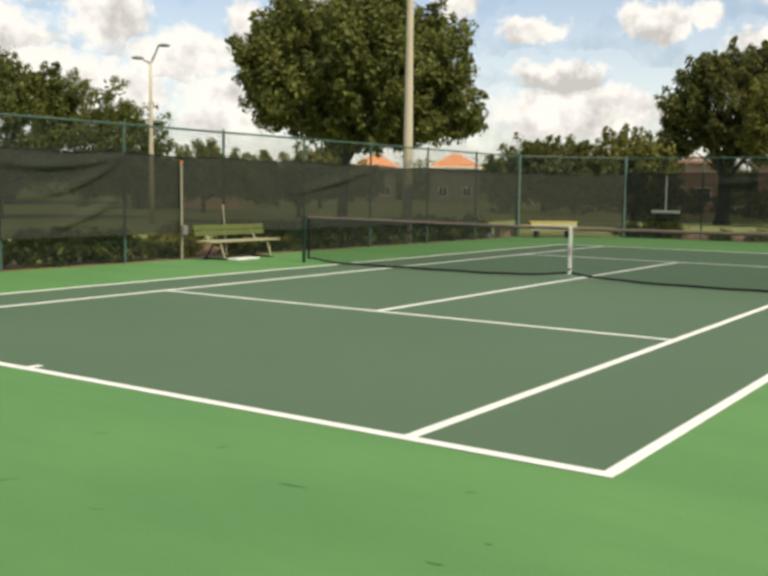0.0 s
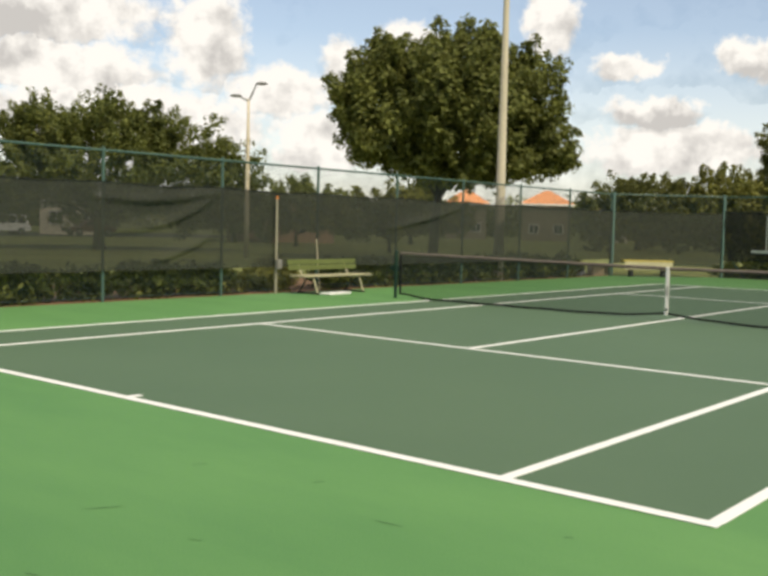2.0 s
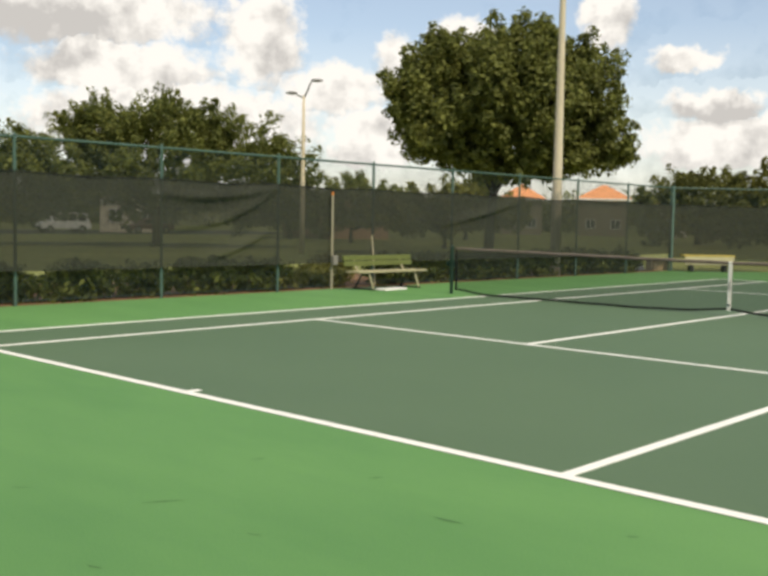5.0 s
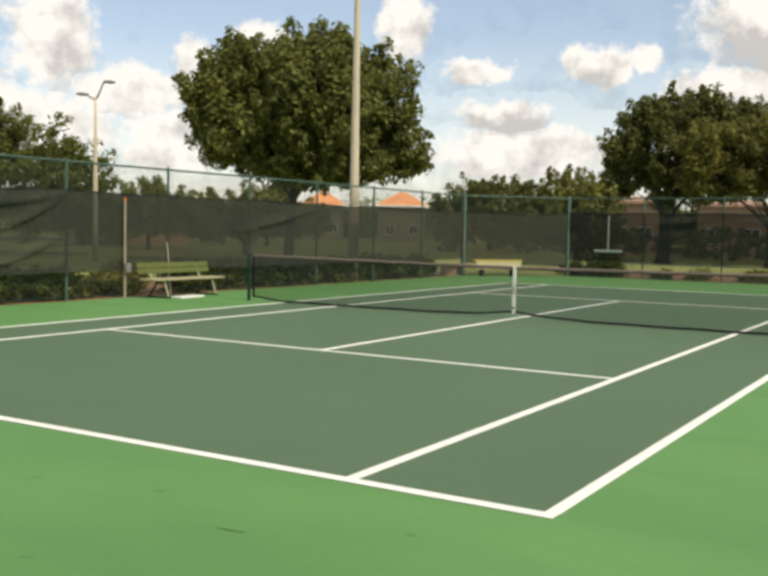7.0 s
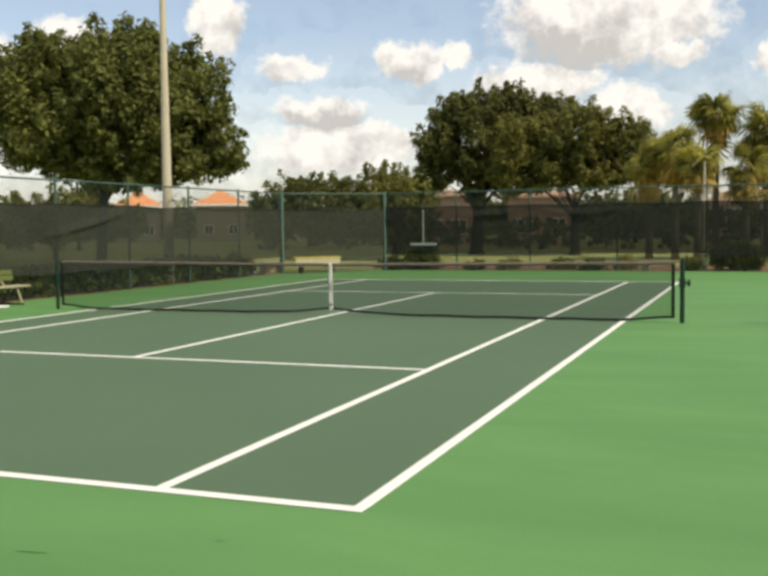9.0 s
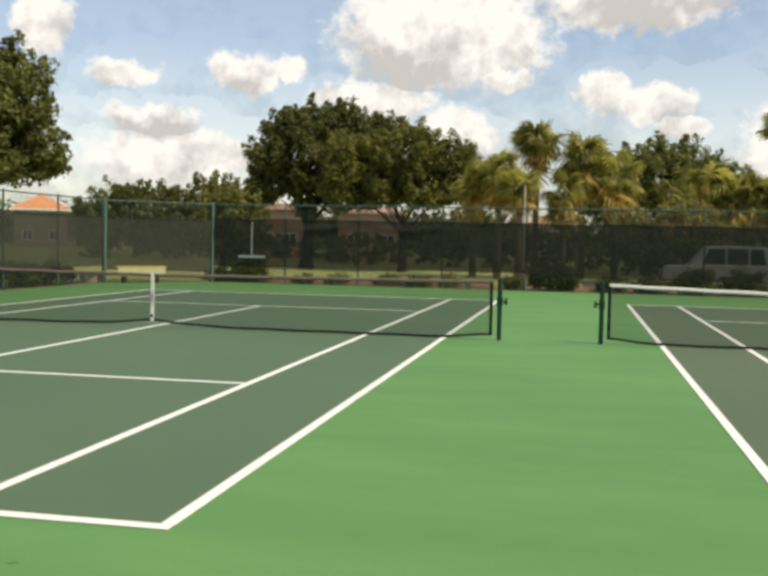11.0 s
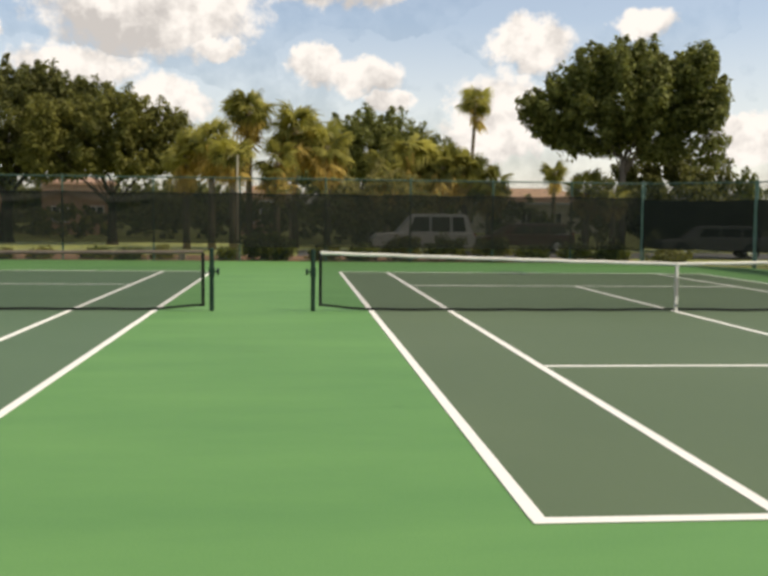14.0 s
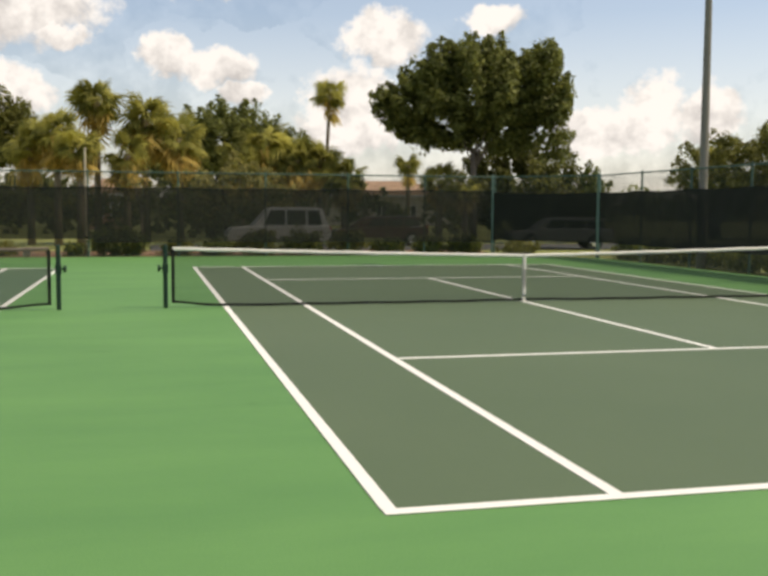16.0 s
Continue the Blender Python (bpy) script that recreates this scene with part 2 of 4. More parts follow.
M_PALEBARK = material("pale_grey_bark", (0.15, 0.125, 0.095), 0.95, 0, 0.35, 12.0, 2.0, 0.8)
M_PALMBARK = material("palm_trunk", (0.20, 0.16, 0.11), 0.95, 0, 0.35, 14.0, 2.0, 1.0)
M_LEAF = leafy("oak_leaf", (0.096, 0.118, 0.030), (0.215, 0.228, 0.060))
M_LEAF2 = leafy("live_oak_leaf", (0.084, 0.096, 0.028), (0.185, 0.190, 0.054))
M_LEAF3 = leafy("olive_leaf", (0.120, 0.132, 0.030), (0.225, 0.220, 0.055))
M_LEAF4 = leafy("green_leaf", (0.085, 0.110, 0.028), (0.185, 0.200, 0.050))
M_OLIVE = leafy("pale_olive_leaf", (0.19, 0.185, 0.055), (0.30, 0.27, 0.09))
M_HEDGE = leafy("hedge_leaf", (0.055, 0.082, 0.018), (0.20, 0.22, 0.045))
M_FROND = leafy("palm_frond", (0.15, 0.160, 0.036), (0.40, 0.37, 0.085), island=0.0, randomob=0.8)
M_DEAD = leafy("dry_palm_frond", (0.48, 0.33, 0.075), (0.62, 0.46, 0.13))
M_ROOF = material("orange_clay_tile", (0.60, 0.26, 0.115), 0.85, 0, 0.2, 8.0, 0.6, 0.5)
M_ROOF2 = material("faded_terracotta_tile", (0.31, 0.20, 0.125), 0.85, 0, 0.25, 8.0, 0.6, 0.5)
M_STUCCO = material("cream_stucco", (0.62, 0.55, 0.43), 0.9, 0, 0.12, 25.0, 0.8, 0.4)
M_STUCCO2 = material("salmon_stucco", (0.40, 0.25, 0.17), 0.9, 0, 0.12, 25.0, 0.8, 0.4)
# pavilion walls: tan darkened below M_STUCCO, with the shade put into the colour
M_STUCCO3 = material("shaded_tan_stucco", (0.26, 0.22, 0.16), 0.9, 0, 0.15, 25.0, 0.8, 0.4)
M_HANDLE = material("pale_wood_handle", (0.42, 0.37, 0.25), 0.7, 0, 0.15, 25.0, 3.0, 0.1)
M_GLASS = material("dark_window_glass", (0.03, 0.035, 0.04), 0.08, 0, 0.1, 5.0, 1.0, 0.0, spec=0.6)
M_WHITE = material("white_paint", (0.74, 0.73, 0.69), 0.6, 0, 0.08, 25.0, 2.0, 0.1)
M_CARSILVER = material("silver_car_paint", (0.72, 0.72, 0.69), 0.3, 0.2, 0.06, 25.0, 1.0, 0.0, spec=0.5)
M_CARRED = material("maroon_car_paint", (0.09, 0.035, 0.03), 0.3, 0.1, 0.06, 25.0, 1.0, 0.0, spec=0.5)
M_TYRE = material("tyre_rubber", (0.02, 0.02, 0.02), 0.9, 0, 0.2, 25.0, 2.0, 0.1)
M_CHROME = material("bright_metal", (0.6, 0.6, 0.6), 0.25, 0.9, 0.05, 25.0, 2.0, 0.0)
M_LAMPRED = material("red_lens", (0.35, 0.02, 0.02), 0.3, 0, 0.05, 25.0, 2.0, 0.0)
# cream post darkened: the dimming by the windscreen cloth is put into its colour
M_DUN = material("cloth_dimmed_cream_post", (0.31, 0.28, 0.20), 0.85, 0, 0.2, 25.0, 2.0, 0.2)
# east pole's shaded side put into the colour; also colours the marker's grey box
M_POLE2 = material("shade_grey_pole", (0.20, 0.19, 0.165), 0.85, 0, 0.2, 25.0, 1.2, 0.3)
M_TAN = material("tan_plastic", (0.42, 0.34, 0.20), 0.6, 0, 0.1, 25.0, 2.0, 0.05)
M_ORANGE = material("orange_cap_paint", (0.62, 0.20, 0.04), 0.6, 0, 0.1, 25.0, 2.0, 0.05)


# ---- building helpers ----
def mesh_of(name, bm):
    me = bpy.data.meshes.new(name)
    bm.normal_update()
    bm.to_mesh(me)
    bm.free()
    return me


def part(name, bm, mat, parent=None, label="", smooth=False):
    me = mesh_of(name, bm) if isinstance(bm, bmesh.types.BMesh) else bm
    if mat is not None and not me.materials:
        me.materials.append(mat)
    if smooth:
        me.polygons.foreach_set("use_smooth", [True] * len(me.polygons))
    ob = new(name, me)
    if parent is not None:
        ob.parent = parent
    if label:
        tagged(ob, label)
    return ob


def empty(name, m, label, category, group="", kind=""):
    ob = new(name)
    ob.matrix_basis = m
    ob.empty_display_size = 0.2
    return tagged(ob, label, category, group, kind)


def box(bm, x0, x1, y0, y1, z0, z1, bevel=0.0):
    res = bmesh.ops.create_cube(bm, size=1.0, matrix=Matrix.Translation(((x0 + x1) / 2, (y0 + y1) / 2, (z0 + z1) / 2)) @ Matrix.Diagonal((x1 - x0, y1 - y0, z1 - z0, 1)))
    if bevel:
        es = list({e for v in res["verts"] for e in v.link_edges})
        bmesh.ops.bevel(bm, geom=es, offset=bevel, segments=2, affect="EDGES", profile=0.6)
    return bm


def tube(bm, pts, radii, seg=10, cap=True):
    """A tapered tube through the points."""
    pts = [Vector(p) for p in pts]
    rings = []
    for i, p in enumerate(pts):
        d = (pts[min(i + 1, len(pts) - 1)] - pts[max(i - 1, 0)]).normalized()
        side = d.cross(Vector((0, 0, 1)) if abs(d.z) < 0.95 else Vector((1, 0, 0))).normalized()
        up = side.cross(d)
        rings.append([bm.verts.new(p + radii[i] * (math.cos(a) * side + math.sin(a) * up)) for a in (2 * math.pi * k / seg for k in range(seg))])
    for a, b in zip(rings, rings[1:]):
        for k in range(seg):
            bm.faces.new((a[k], a[(k + 1) % seg], b[(k + 1) % seg], b[k]))
    if cap:
        bm.faces.new(rings[0][::-1])
        bm.faces.new(rings[-1])
    bmesh.ops.recalc_face_normals(bm, faces=bm.faces[:])
    return bm


def B():
    return bmesh.new()


def raw_mesh(name, verts, faces):
    """A mesh from numpy vertices and equal-sided faces."""
    verts, faces = np.asarray(verts, np.float32), np.asarray(faces, np.int32)
    me = bpy.data.meshes.new(name)
    me.vertices.add(len(verts))
    me.vertices.foreach_set("co", verts.ravel())
    k = faces.shape[1]
    me.loops.add(faces.size)
    me.loops.foreach_set("vertex_index", faces.ravel())
    me.polygons.add(len(faces))
    me.polygons.foreach_set("loop_start", np.arange(0, faces.size, k, dtype=np.int32))
    me.polygons.foreach_set("loop_total", np.full(len(faces), k, dtype=np.int32))
    me.update(calc_edges=True)
    me.validate()
    return me


def strands(name, a, b, r):
    """Thin square rods from the points a to the points b."""
    a, b = np.asarray(a, float), np.asarray(b, float)
    d = b - a
    d /= np.linalg.norm(d, axis=1)[:, None]
    ref = np.where(np.abs(d[:, 2:3]) < 0.9, np.array([[0, 0, 1.0]]), np.array([[1.0, 0, 0]]))
    s = np.cross(d, ref)
    s /= np.linalg.norm(s, axis=1)[:, None]
    u = np.cross(s, d)
    ring = [s * r, u * r, -s * r, -u * r]
    v = np.stack([a + q for q in ring] + [b + q for q in ring], axis=1).reshape(-1, 3)
    base = (np.arange(len(a)) * 8)[:, None, None]
    f = np.array([[0, 1, 5, 4], [1, 2, 6, 5], [2, 3, 7, 6], [3, 0, 4, 7]])[None] + base
    return raw_mesh(name, v, f.reshape(-1, 4))


def leaves(name, centres, radii, per, size, rng, squash=0.8, droop=0.0, fill=0.45, ruffle=0.8):
    """Clusters of small folded leaves round the centres."""
    centres = np.asarray(centres, float)
    n = len(centres) * per
    c = np.repeat(centres, per, axis=0)
    rr = np.repeat(np.asarray(radii, float), per)
    d = rng.normal(size=(n, 3))
    d /= np.linalg.norm(d, axis=1)[:, None]
    p = c + d * (rr * rng.random(n) ** fill)[:, None] * np.array([1, 1, squash])
    nrm = d + rng.normal(size=(n, 3)) * ruffle + np.array([0, 0, 0.5])
    nrm /= np.linalg.norm(nrm, axis=1)[:, None]
    t = np.cross(nrm, rng.normal(size=(n, 3)))
    t /= np.linalg.norm(t, axis=1)[:, None]
    t[:, 2] -= droop
    b = np.cross(nrm, t)
    s = size * (0.6 + 0.8 * rng.random(n))[:, None]
    v = np.stack([p - t * s, p + b * s * 0.42 + nrm * s * 0.12, p + t * s, p - b * s * 0.42 + nrm * s * 0.12], axis=1).reshape(-1, 3)
    f = np.arange(n * 4).reshape(-1, 4)
    return raw_mesh(name, v, f)

# ---- the ground and the courts ----
NET_Y, LEN, WID = 11.885, 23.77, 10.97
GAP = 3.735                       # between the two courts' side lines
FX0, FX1, FY0, FY1 = -14.58, 18.35, -7.0, 30.6    # the fence's lines
CUT = 3.0                        # the cut corners

bm = B()
for rx, n in ((2000, 1),):
    vs = [bm.verts.new((x, y, -0.04)) for x, y in ((-rx, -rx), (rx, -rx), (rx, rx), (-rx, rx))]
    bm.faces.new(vs)
ground = tagged(part("ground", bm, M_GRASS), "dry yellow-green lawn reaching to the horizon", "lawn", kind="structure")

bm = B()
outline = [(FX0 + 0.15, FY0), (FX1 - 0.15, FY0), (FX1 - 0.15, FY1 - CUT - 0.1), (FX1 - CUT - 0.1, FY1 - 0.1), (FX0 + CUT + 0.1, FY1 - 0.1), (FX0 + 0.15, FY1 - CUT - 0.1)]
top = [bm.verts.new((x, y, 0.0)) for x, y in outline]
low = [bm.verts.new((x, y, -0.12)) for x, y in outline]
bm.faces.new(top)
for i in range(len(outline)):
    bm.faces.new((top[i], low[i], low[(i + 1) % len(outline)], top[(i + 1) % len(outline)]))
bmesh.ops.recalc_face_normals(bm, faces=bm.faces[:])
slab = tagged(part("court_slab", bm, M_GREEN), "light green acrylic-painted tennis court slab", "court", kind="structure")


def line(parent, x0, x1, y0, y1):
    bm = box(B(), x0, x1, y0, y1, 0.004, 0.0085)
    return part("line", bm, M_LINE, parent)


def playing_area(x0, name_label, paint, base=0.0, serve=0.0):
    """Dark green court with its white lines; x0 is its west side line."""
    area = part("playing_area", box(B(), x0, x0 + WID, base - 0.04, LEN + 0.04, -0.02, 0.004), paint, slab, name_label)
    w, al, sv, x1 = 0.09, 1.40, 6.375, x0 + WID
    k = w / 2
    for yc in (base - 0.005, LEN + 0.005):
        line(area, x0 - 0.045, x1 + 0.045, yc - 0.05, yc + 0.05)
    for xc in (x0 - 0.005, x1 + 0.005, x0 + al - 0.01, x1 - al):
        line(area, xc - k, xc + k, base + 0.045, LEN - 0.045)
    for yc in (NET_Y - sv + serve, NET_Y + sv):
        line(area, x0 + al + k, x1 - al - k, yc - 0.042, yc + 0.042)
    mid = x0 + WID / 2
    line(area, mid - 0.045, mid + 0.045, NET_Y - sv + serve + 0.042, NET_Y + sv - 0.042)
    line(area, mid - 0.04, mid + 0.04, base + 0.045, base + 0.17)
    line(area, mid - 0.04, mid + 0.04, LEN - 0.17, LEN - 0.045)
    return area


playing_area(-WID, "dark green playing area with white lines", M_PLAY)
playing_area(GAP, "dark green playing area with white lines, greyed by painted-in sheen", M_PLAY2, -0.01, -0.02)

# rubber marks on the near apron
rs = random.Random(5)
for i, (sx, sy, sl, ang) in enumerate([(-1.33, -1.26, 0.20, 6), (-2.68, -2.16, 0.24, 60), (-0.10, -1.77, 0.10, 5), (-3.08, -1.12, 0.12, 70), (-0.48, -0.78, 0.07, 30), (-0.02, -1.42, 0.05, 0), (-1.87, -2.17, 0.09, 20), (3.30, 3.25, 0.14, 10), (-2.02, -3.0, 0.10, 15), (-3.5, -2.6, 0.12, 40), (-2.2, -0.9, 0.1, 60), (1.86, 6.74, 0.5, 2), (0.57, 7.28, 0.4, 4)]):
    bm = B()
    k = 7
    upv, lov = [], []
    for j in range(k):
        u = j / (k - 1) - 0.5
        wv = 0.008 * (1 - (2 * u) ** 2) * (0.6 + 0.8 * rs.random()) + 0.001
        upv.append(bm.verts.new((u * sl, wv + 0.02 * u * u, 0)))
        lov.append(bm.verts.new((u * sl, -wv + 0.02 * u * u, 0)))
    for j in range(k - 1):
        bm.faces.new((lov[j], lov[j + 1], upv[j + 1], upv[j]))
    sc = part("scuff_mark", bm, M_SCUFF, slab)
    sc.matrix_basis = pose(sx, sy, 0.002, 0, 0, ang)

# mulch beds outside the fences, a kerb-high strip, and the car park
def bed(name, pts, z, mat, label, cat):
    bm = B()
    t_ = [bm.verts.new((x, y, z)) for x, y in pts]
    l_ = [bm.verts.new((x, y, -0.12)) for x, y in pts]
    bm.faces.new(t_)
    for i in range(len(pts)):
        bm.faces.new((t_[i], l_[i], l_[(i + 1) % len(pts)], t_[(i + 1) % len(pts)]))
    bmesh.ops.recalc_face_normals(bm, faces=bm.faces[:])
    return tagged(part(name, bm, mat), label, cat, kind="structure")


bed("mulch_bed", [(FX0 - 4.8, FY0), (FX0 + 0.149, FY0), (FX0 + 0.149, FY1 - CUT - 0.1), (FX0 - 2.6, FY1 - CUT + 1.6), (FX0 - 4.8, FY1 - CUT - 3.0)], -0.012, M_MULCH, "red-brown bark mulch bed along the fence", "mulch bed")
bed("mulch_bed", [(FX0 + CUT + 0.1, FY1 - 0.099), (FX1 - CUT - 0.1, FY1 - 0.099), (FX1 - CUT + 1.0, FY1 + 4.6), (FX0 + CUT - 1.0, FY1 + 5.6)], -0.012, M_MULCH, "red-brown bark mulch bed behind the end fence", "mulch bed")
bed("road", [(2.5, FY1 + 5.2), (60, FY1 + 5.2), (60, FY1 + 12.0), (2.5, FY1 + 12.0)], -0.02, M_ASPHALT, "grey asphalt parking lane behind the courts", "road")
bed("road", [(-94, -10), (-74, -10), (-74, 70), (-94, 70)], -0.02, M_ASPHALT, "grey asphalt parking area beyond the lawn", "road")

# ---- the nets ----
def tennis_net(xl, xr, el, er, centre, zc, ze, band, label, old, lift):
    """Net with posts at xl and xr, net edges at el and er; lift: how high the strap draws the bottom tape."""
    net = empty("tennis_net", pose(centre, NET_Y, 0), label, "tennis net", "nets of the two courts")

    def ztop(x):
        u = abs(x - centre) / (er - centre)
        return zc + (ze - zc) * min(1.0, u) ** 1.15

    def zlow(x):
        v = abs(x - centre)
        return 0.012 + lift * math.exp(-(v / 0.75) ** 1.3) + 0.07 * math.exp(-((er - centre - v) / 0.5) ** 2) + 0.004 * math.sin(x * 5.3)

    for xp, sgn in ((xl, -1), (xr, 1)):
        x = xp - centre
        bm = tube(B(), [(x, 0, 0.0), (x, 0, ze + 0.015), (x, 0, ze + 0.035), (x, 0, ze + 0.045)], [0.04, 0.04, 0.036, 0.012], 12)
        po = part("post", bm, M_NETPOST, net, "dark green steel net post", smooth=False)
        bm = box(B(), x - 0.05, x + 0.05, -0.05, 0.05, 0.60, 0.76, 0.012)
        tube(bm, [(x + sgn * 0.04, 0, 0.68), (x + sgn * 0.13, 0, 0.68)], [0.016, 0.016], 8)
        tube(bm, [(x + sgn * 0.085, 0, 0.68), (x + sgn * 0.13, 0, 0.68)], [0.06, 0.055], 12)
        part("winch", bm, M_NETPOST, po, "round tensioning winch")
    for xe in (el, er):
        x = xe - centre
        bm = box(B(), x - 0.028, x + 0.028, -0.012, 0.012, zlow(xe), ztop(xe) - 0.04, 0.006)
        part("side_band", bm, M_CORD, net, "black side tape of the net")
    nseg = 40
    xs = np.linspace(el, er, nseg + 1)
    bm = B()
    rows = []
    for i, x in enumerate(xs):
        zt = ztop(x) + 0.004 * math.sin(i * 2.1)
        prof = [(-0.010, -0.058), (-0.013, -0.03), (-0.010, -0.004), (0, 0.003), (0.010, -0.004), (0.013, -0.03), (0.010, -0.058)]
        rows.append([bm.verts.new((x - centre, py, zt + pz)) for py, pz in prof])
    for a, b in zip(rows, rows[1:]):
        for k in range(len(prof)):
            bm.faces.new((a[k], a[(k + 1) % len(prof)], b[(k + 1) % len(prof)], b[k]))
    bmesh.ops.recalc_face_normals(bm, faces=bm.faces[:])
    part("head_band", bm, band, net, old, smooth=True)
    bm = B()
    rows = []
    for x in np.linspace(el, er, 91):
        zb = zlow(x)
        rows.append([bm.verts.new((x - centre, py, zb + pz)) for py, pz in ((-0.009, 0), (0.009, 0), (0.009, 0.04), (-0.009, 0.04))])
    for a, b in zip(rows, rows[1:]):
        for k in range(4):
            bm.faces.new((a[k], a[(k + 1) % 4], b[(k + 1) % 4], b[k]))
    bmesh.ops.recalc_face_normals(bm, faces=bm.faces[:])
    part("bottom_band", bm, M_CORD, net, "black bottom tape of the net")
    bm = tube(B(), [(xl - centre, 0, ze), (el - centre, 0, ztop(el) - 0.02)], [0.006, 0.006], 6)
    part("cable", bm, M_CORD, net)
    bm = tube(B(), [(xr - centre, 0, ze), (er - centre, 0, ztop(er) - 0.02)], [0.006, 0.006], 6)
    part("cable", bm, M_CORD, net)
    nx, nz = 90, 8
    vs = np.zeros((nx + 1, nz + 1, 3))
    for i, x in enumerate(np.linspace(el, er, nx + 1)):
        lo, hi = zlow(x) + 0.03, ztop(x) - 0.05
        for j in range(nz + 1):
            q = j / nz
            vs[i, j] = (x - centre, -0.03 * math.sin(math.pi * q) * (1 + 0.5 * math.sin(x * 2.2)), lo + (hi - lo) * q)
    idx = np.arange((nx + 1) * (nz + 1)).reshape(nx + 1, nz + 1)
    faces = np.stack([idx[:-1, :-1], idx[1:, :-1], idx[1:, 1:], idx[:-1, 1:]], axis=-1).reshape(-1, 4)
    nt = part("netting", raw_mesh("netting", vs.reshape(-1, 3), faces), M_NETTING, net, "fine black knotted netting", smooth=True)
    tagged(nt, kind="stuff")
    bm = box(B(), -0.028, 0.028, -0.035, 0.025, zlow(centre) - 0.006, ztop(centre) - 0.002, 0.006)
    st = part("centre_strap", bm, M_BANDWHITE, net, "white webbing centre strap")
    bm = box(B(), -0.035, 0.035, -0.041, -0.036, zlow(centre) + 0.06, zlow(centre) + 0.12, 0.003)
    part("buckle", bm, M_CHROME, st)
    return net


tennis_net(-11.93, 0.978, -11.80, 0.83, -5.485, 0.995, 1.04, M_BANDOLD, "black tennis net with faded brown head band and dark green posts", "faded, dirty brown head band", 0.10)
tennis_net(2.715, 15.725, 2.84, 15.60, GAP + WID / 2, 0.885, 1.035, M_BANDWHITE, "black tennis net with bright white head band and dark green posts", "clean white head band", 0.015)

# ---- fences ----
FH, SCR_TOP = 2.97, 2.36


def fence_run(name, p0, p1, posts, scr_bottom, label, seed, thick=(), tears=(), scr_top=SCR_TOP, cloth=None):
    """A chain-link run from p0 to p1 with posts at the given distances and cloth on it."""
    d = Vector((p1[0] - p0[0], p1[1] - p0[1], 0))
    L = d.length
    ang = math.degrees(math.atan2(d.y, d.x))
    f = empty(name, pose(p0[0], p0[1], 0, 0, 0, ang), label, "fence", "chain-link fence runs round the courts")
    rnd = random.Random(seed)
    for i, s in enumerate(posts):
        r = 0.045 if s in thick else 0.032
        yo = -0.10 if s in thick else 0.0
        bm = tube(B(), [(s, yo, -0.1), (s, yo, FH + 0.02), (s, yo, FH + 0.06), (s, yo, FH + 0.075)], [r, r, r * 0.8, r * 0.2], 10)
        part("post", bm, M_POSTPALE if s in thick else M_POST, f)
    bm = tube(B(), [(0, 0, FH), (L, 0, FH)], [0.024, 0.024], 8)
    part("top_rail", bm, M_POST, f)
    bm = tube(B(), [(0, 0, 0.07), (L, 0, 0.07)], [0.007, 0.007], 6)
    part("bottom_wire", bm, M_WIRE, f)
    step = 0.0707
    a, b = [], []
    h = FH - 0.05
    for k in range(int((L + h) / step) + 1):
        x = k * step
        # rising to the east and rising to the west
        xa, xb = x - h, x
        za, zb = 0.05, FH
        if xa < 0:
            za, xa = 0.05 + (0 - (x - h)), 0
        if xb > L:
            zb, xb = FH - (x - L), L
        if zb > za:
            a.append((xa, 0.012, za)), b.append((xb, 0.012, zb))
            a.append((L - xa, 0.018, za)), b.append((L - xb, 0.018, zb))
    ch = part("chain_link", strands("chain_link", a, b, 0.0019), M_WIRE, f, "green chain-link wire mesh")
    tagged(ch, kind="stuff")
    # the cloth: hung from ties, sagging between posts
    nx, nz = max(8, int(L / (0.07 if tears else 0.14))), 36 if tears else 14
    vs = np.zeros((nx + 1, nz + 1, 3))
    for i in range(nx + 1):
        s = L * i / nx
        near = min(abs(s - q) for q in posts)
        sag = -0.045 * min(1, near / 1.5) ** 1.3 + 0.02 * noise.noise(Vector((s * 0.8, seed, 0)))
        lowv = scr_bottom(s) if callable(scr_bottom) else scr_bottom
        lowv += 0.03 * noise.noise(Vector((s * 1.1, seed, 7)))
        for j in range(nz + 1):
            q = j / nz
            z = lowv + (scr_top + sag - lowv) * q
            yv = -0.085 + 0.03 * noise.noise(Vector((s * 1.6, q * 2.0, seed))) + 0.012 * noise.noise(Vector((s * 6, q * 5, seed)))
            for (sa, za), (sb, zb), (sc, zc) in tears:
                # a slack fold hanging in a curve between its ends
                u = (s - sa) / (sc - sa)
                if 0 < u < 1:
                    zf = (1 - u) ** 2 * za + 2 * u * (1 - u) * zb + u * u * zc
                    dz = z - zf
                    yv -= 0.075 * math.sin(math.pi * u) ** 0.5 * (math.exp(-(dz / 0.045) ** 2) if dz < 0 else math.exp(-(dz / 0.14) ** 2))
            vs[i, j] = (s, yv, z)
    idx = np.arange((nx + 1) * (nz + 1)).reshape(nx + 1, nz + 1)
    faces = np.stack([idx[:-1, :-1], idx[1:, :-1], idx[1:, 1:], idx[:-1, 1:]], axis=-1).reshape(-1, 4)
    part("windscreen", raw_mesh("windscreen", vs.reshape(-1, 3), faces), cloth or M_SCREEN, f, "sagging black-green windscreen cloth", smooth=True)
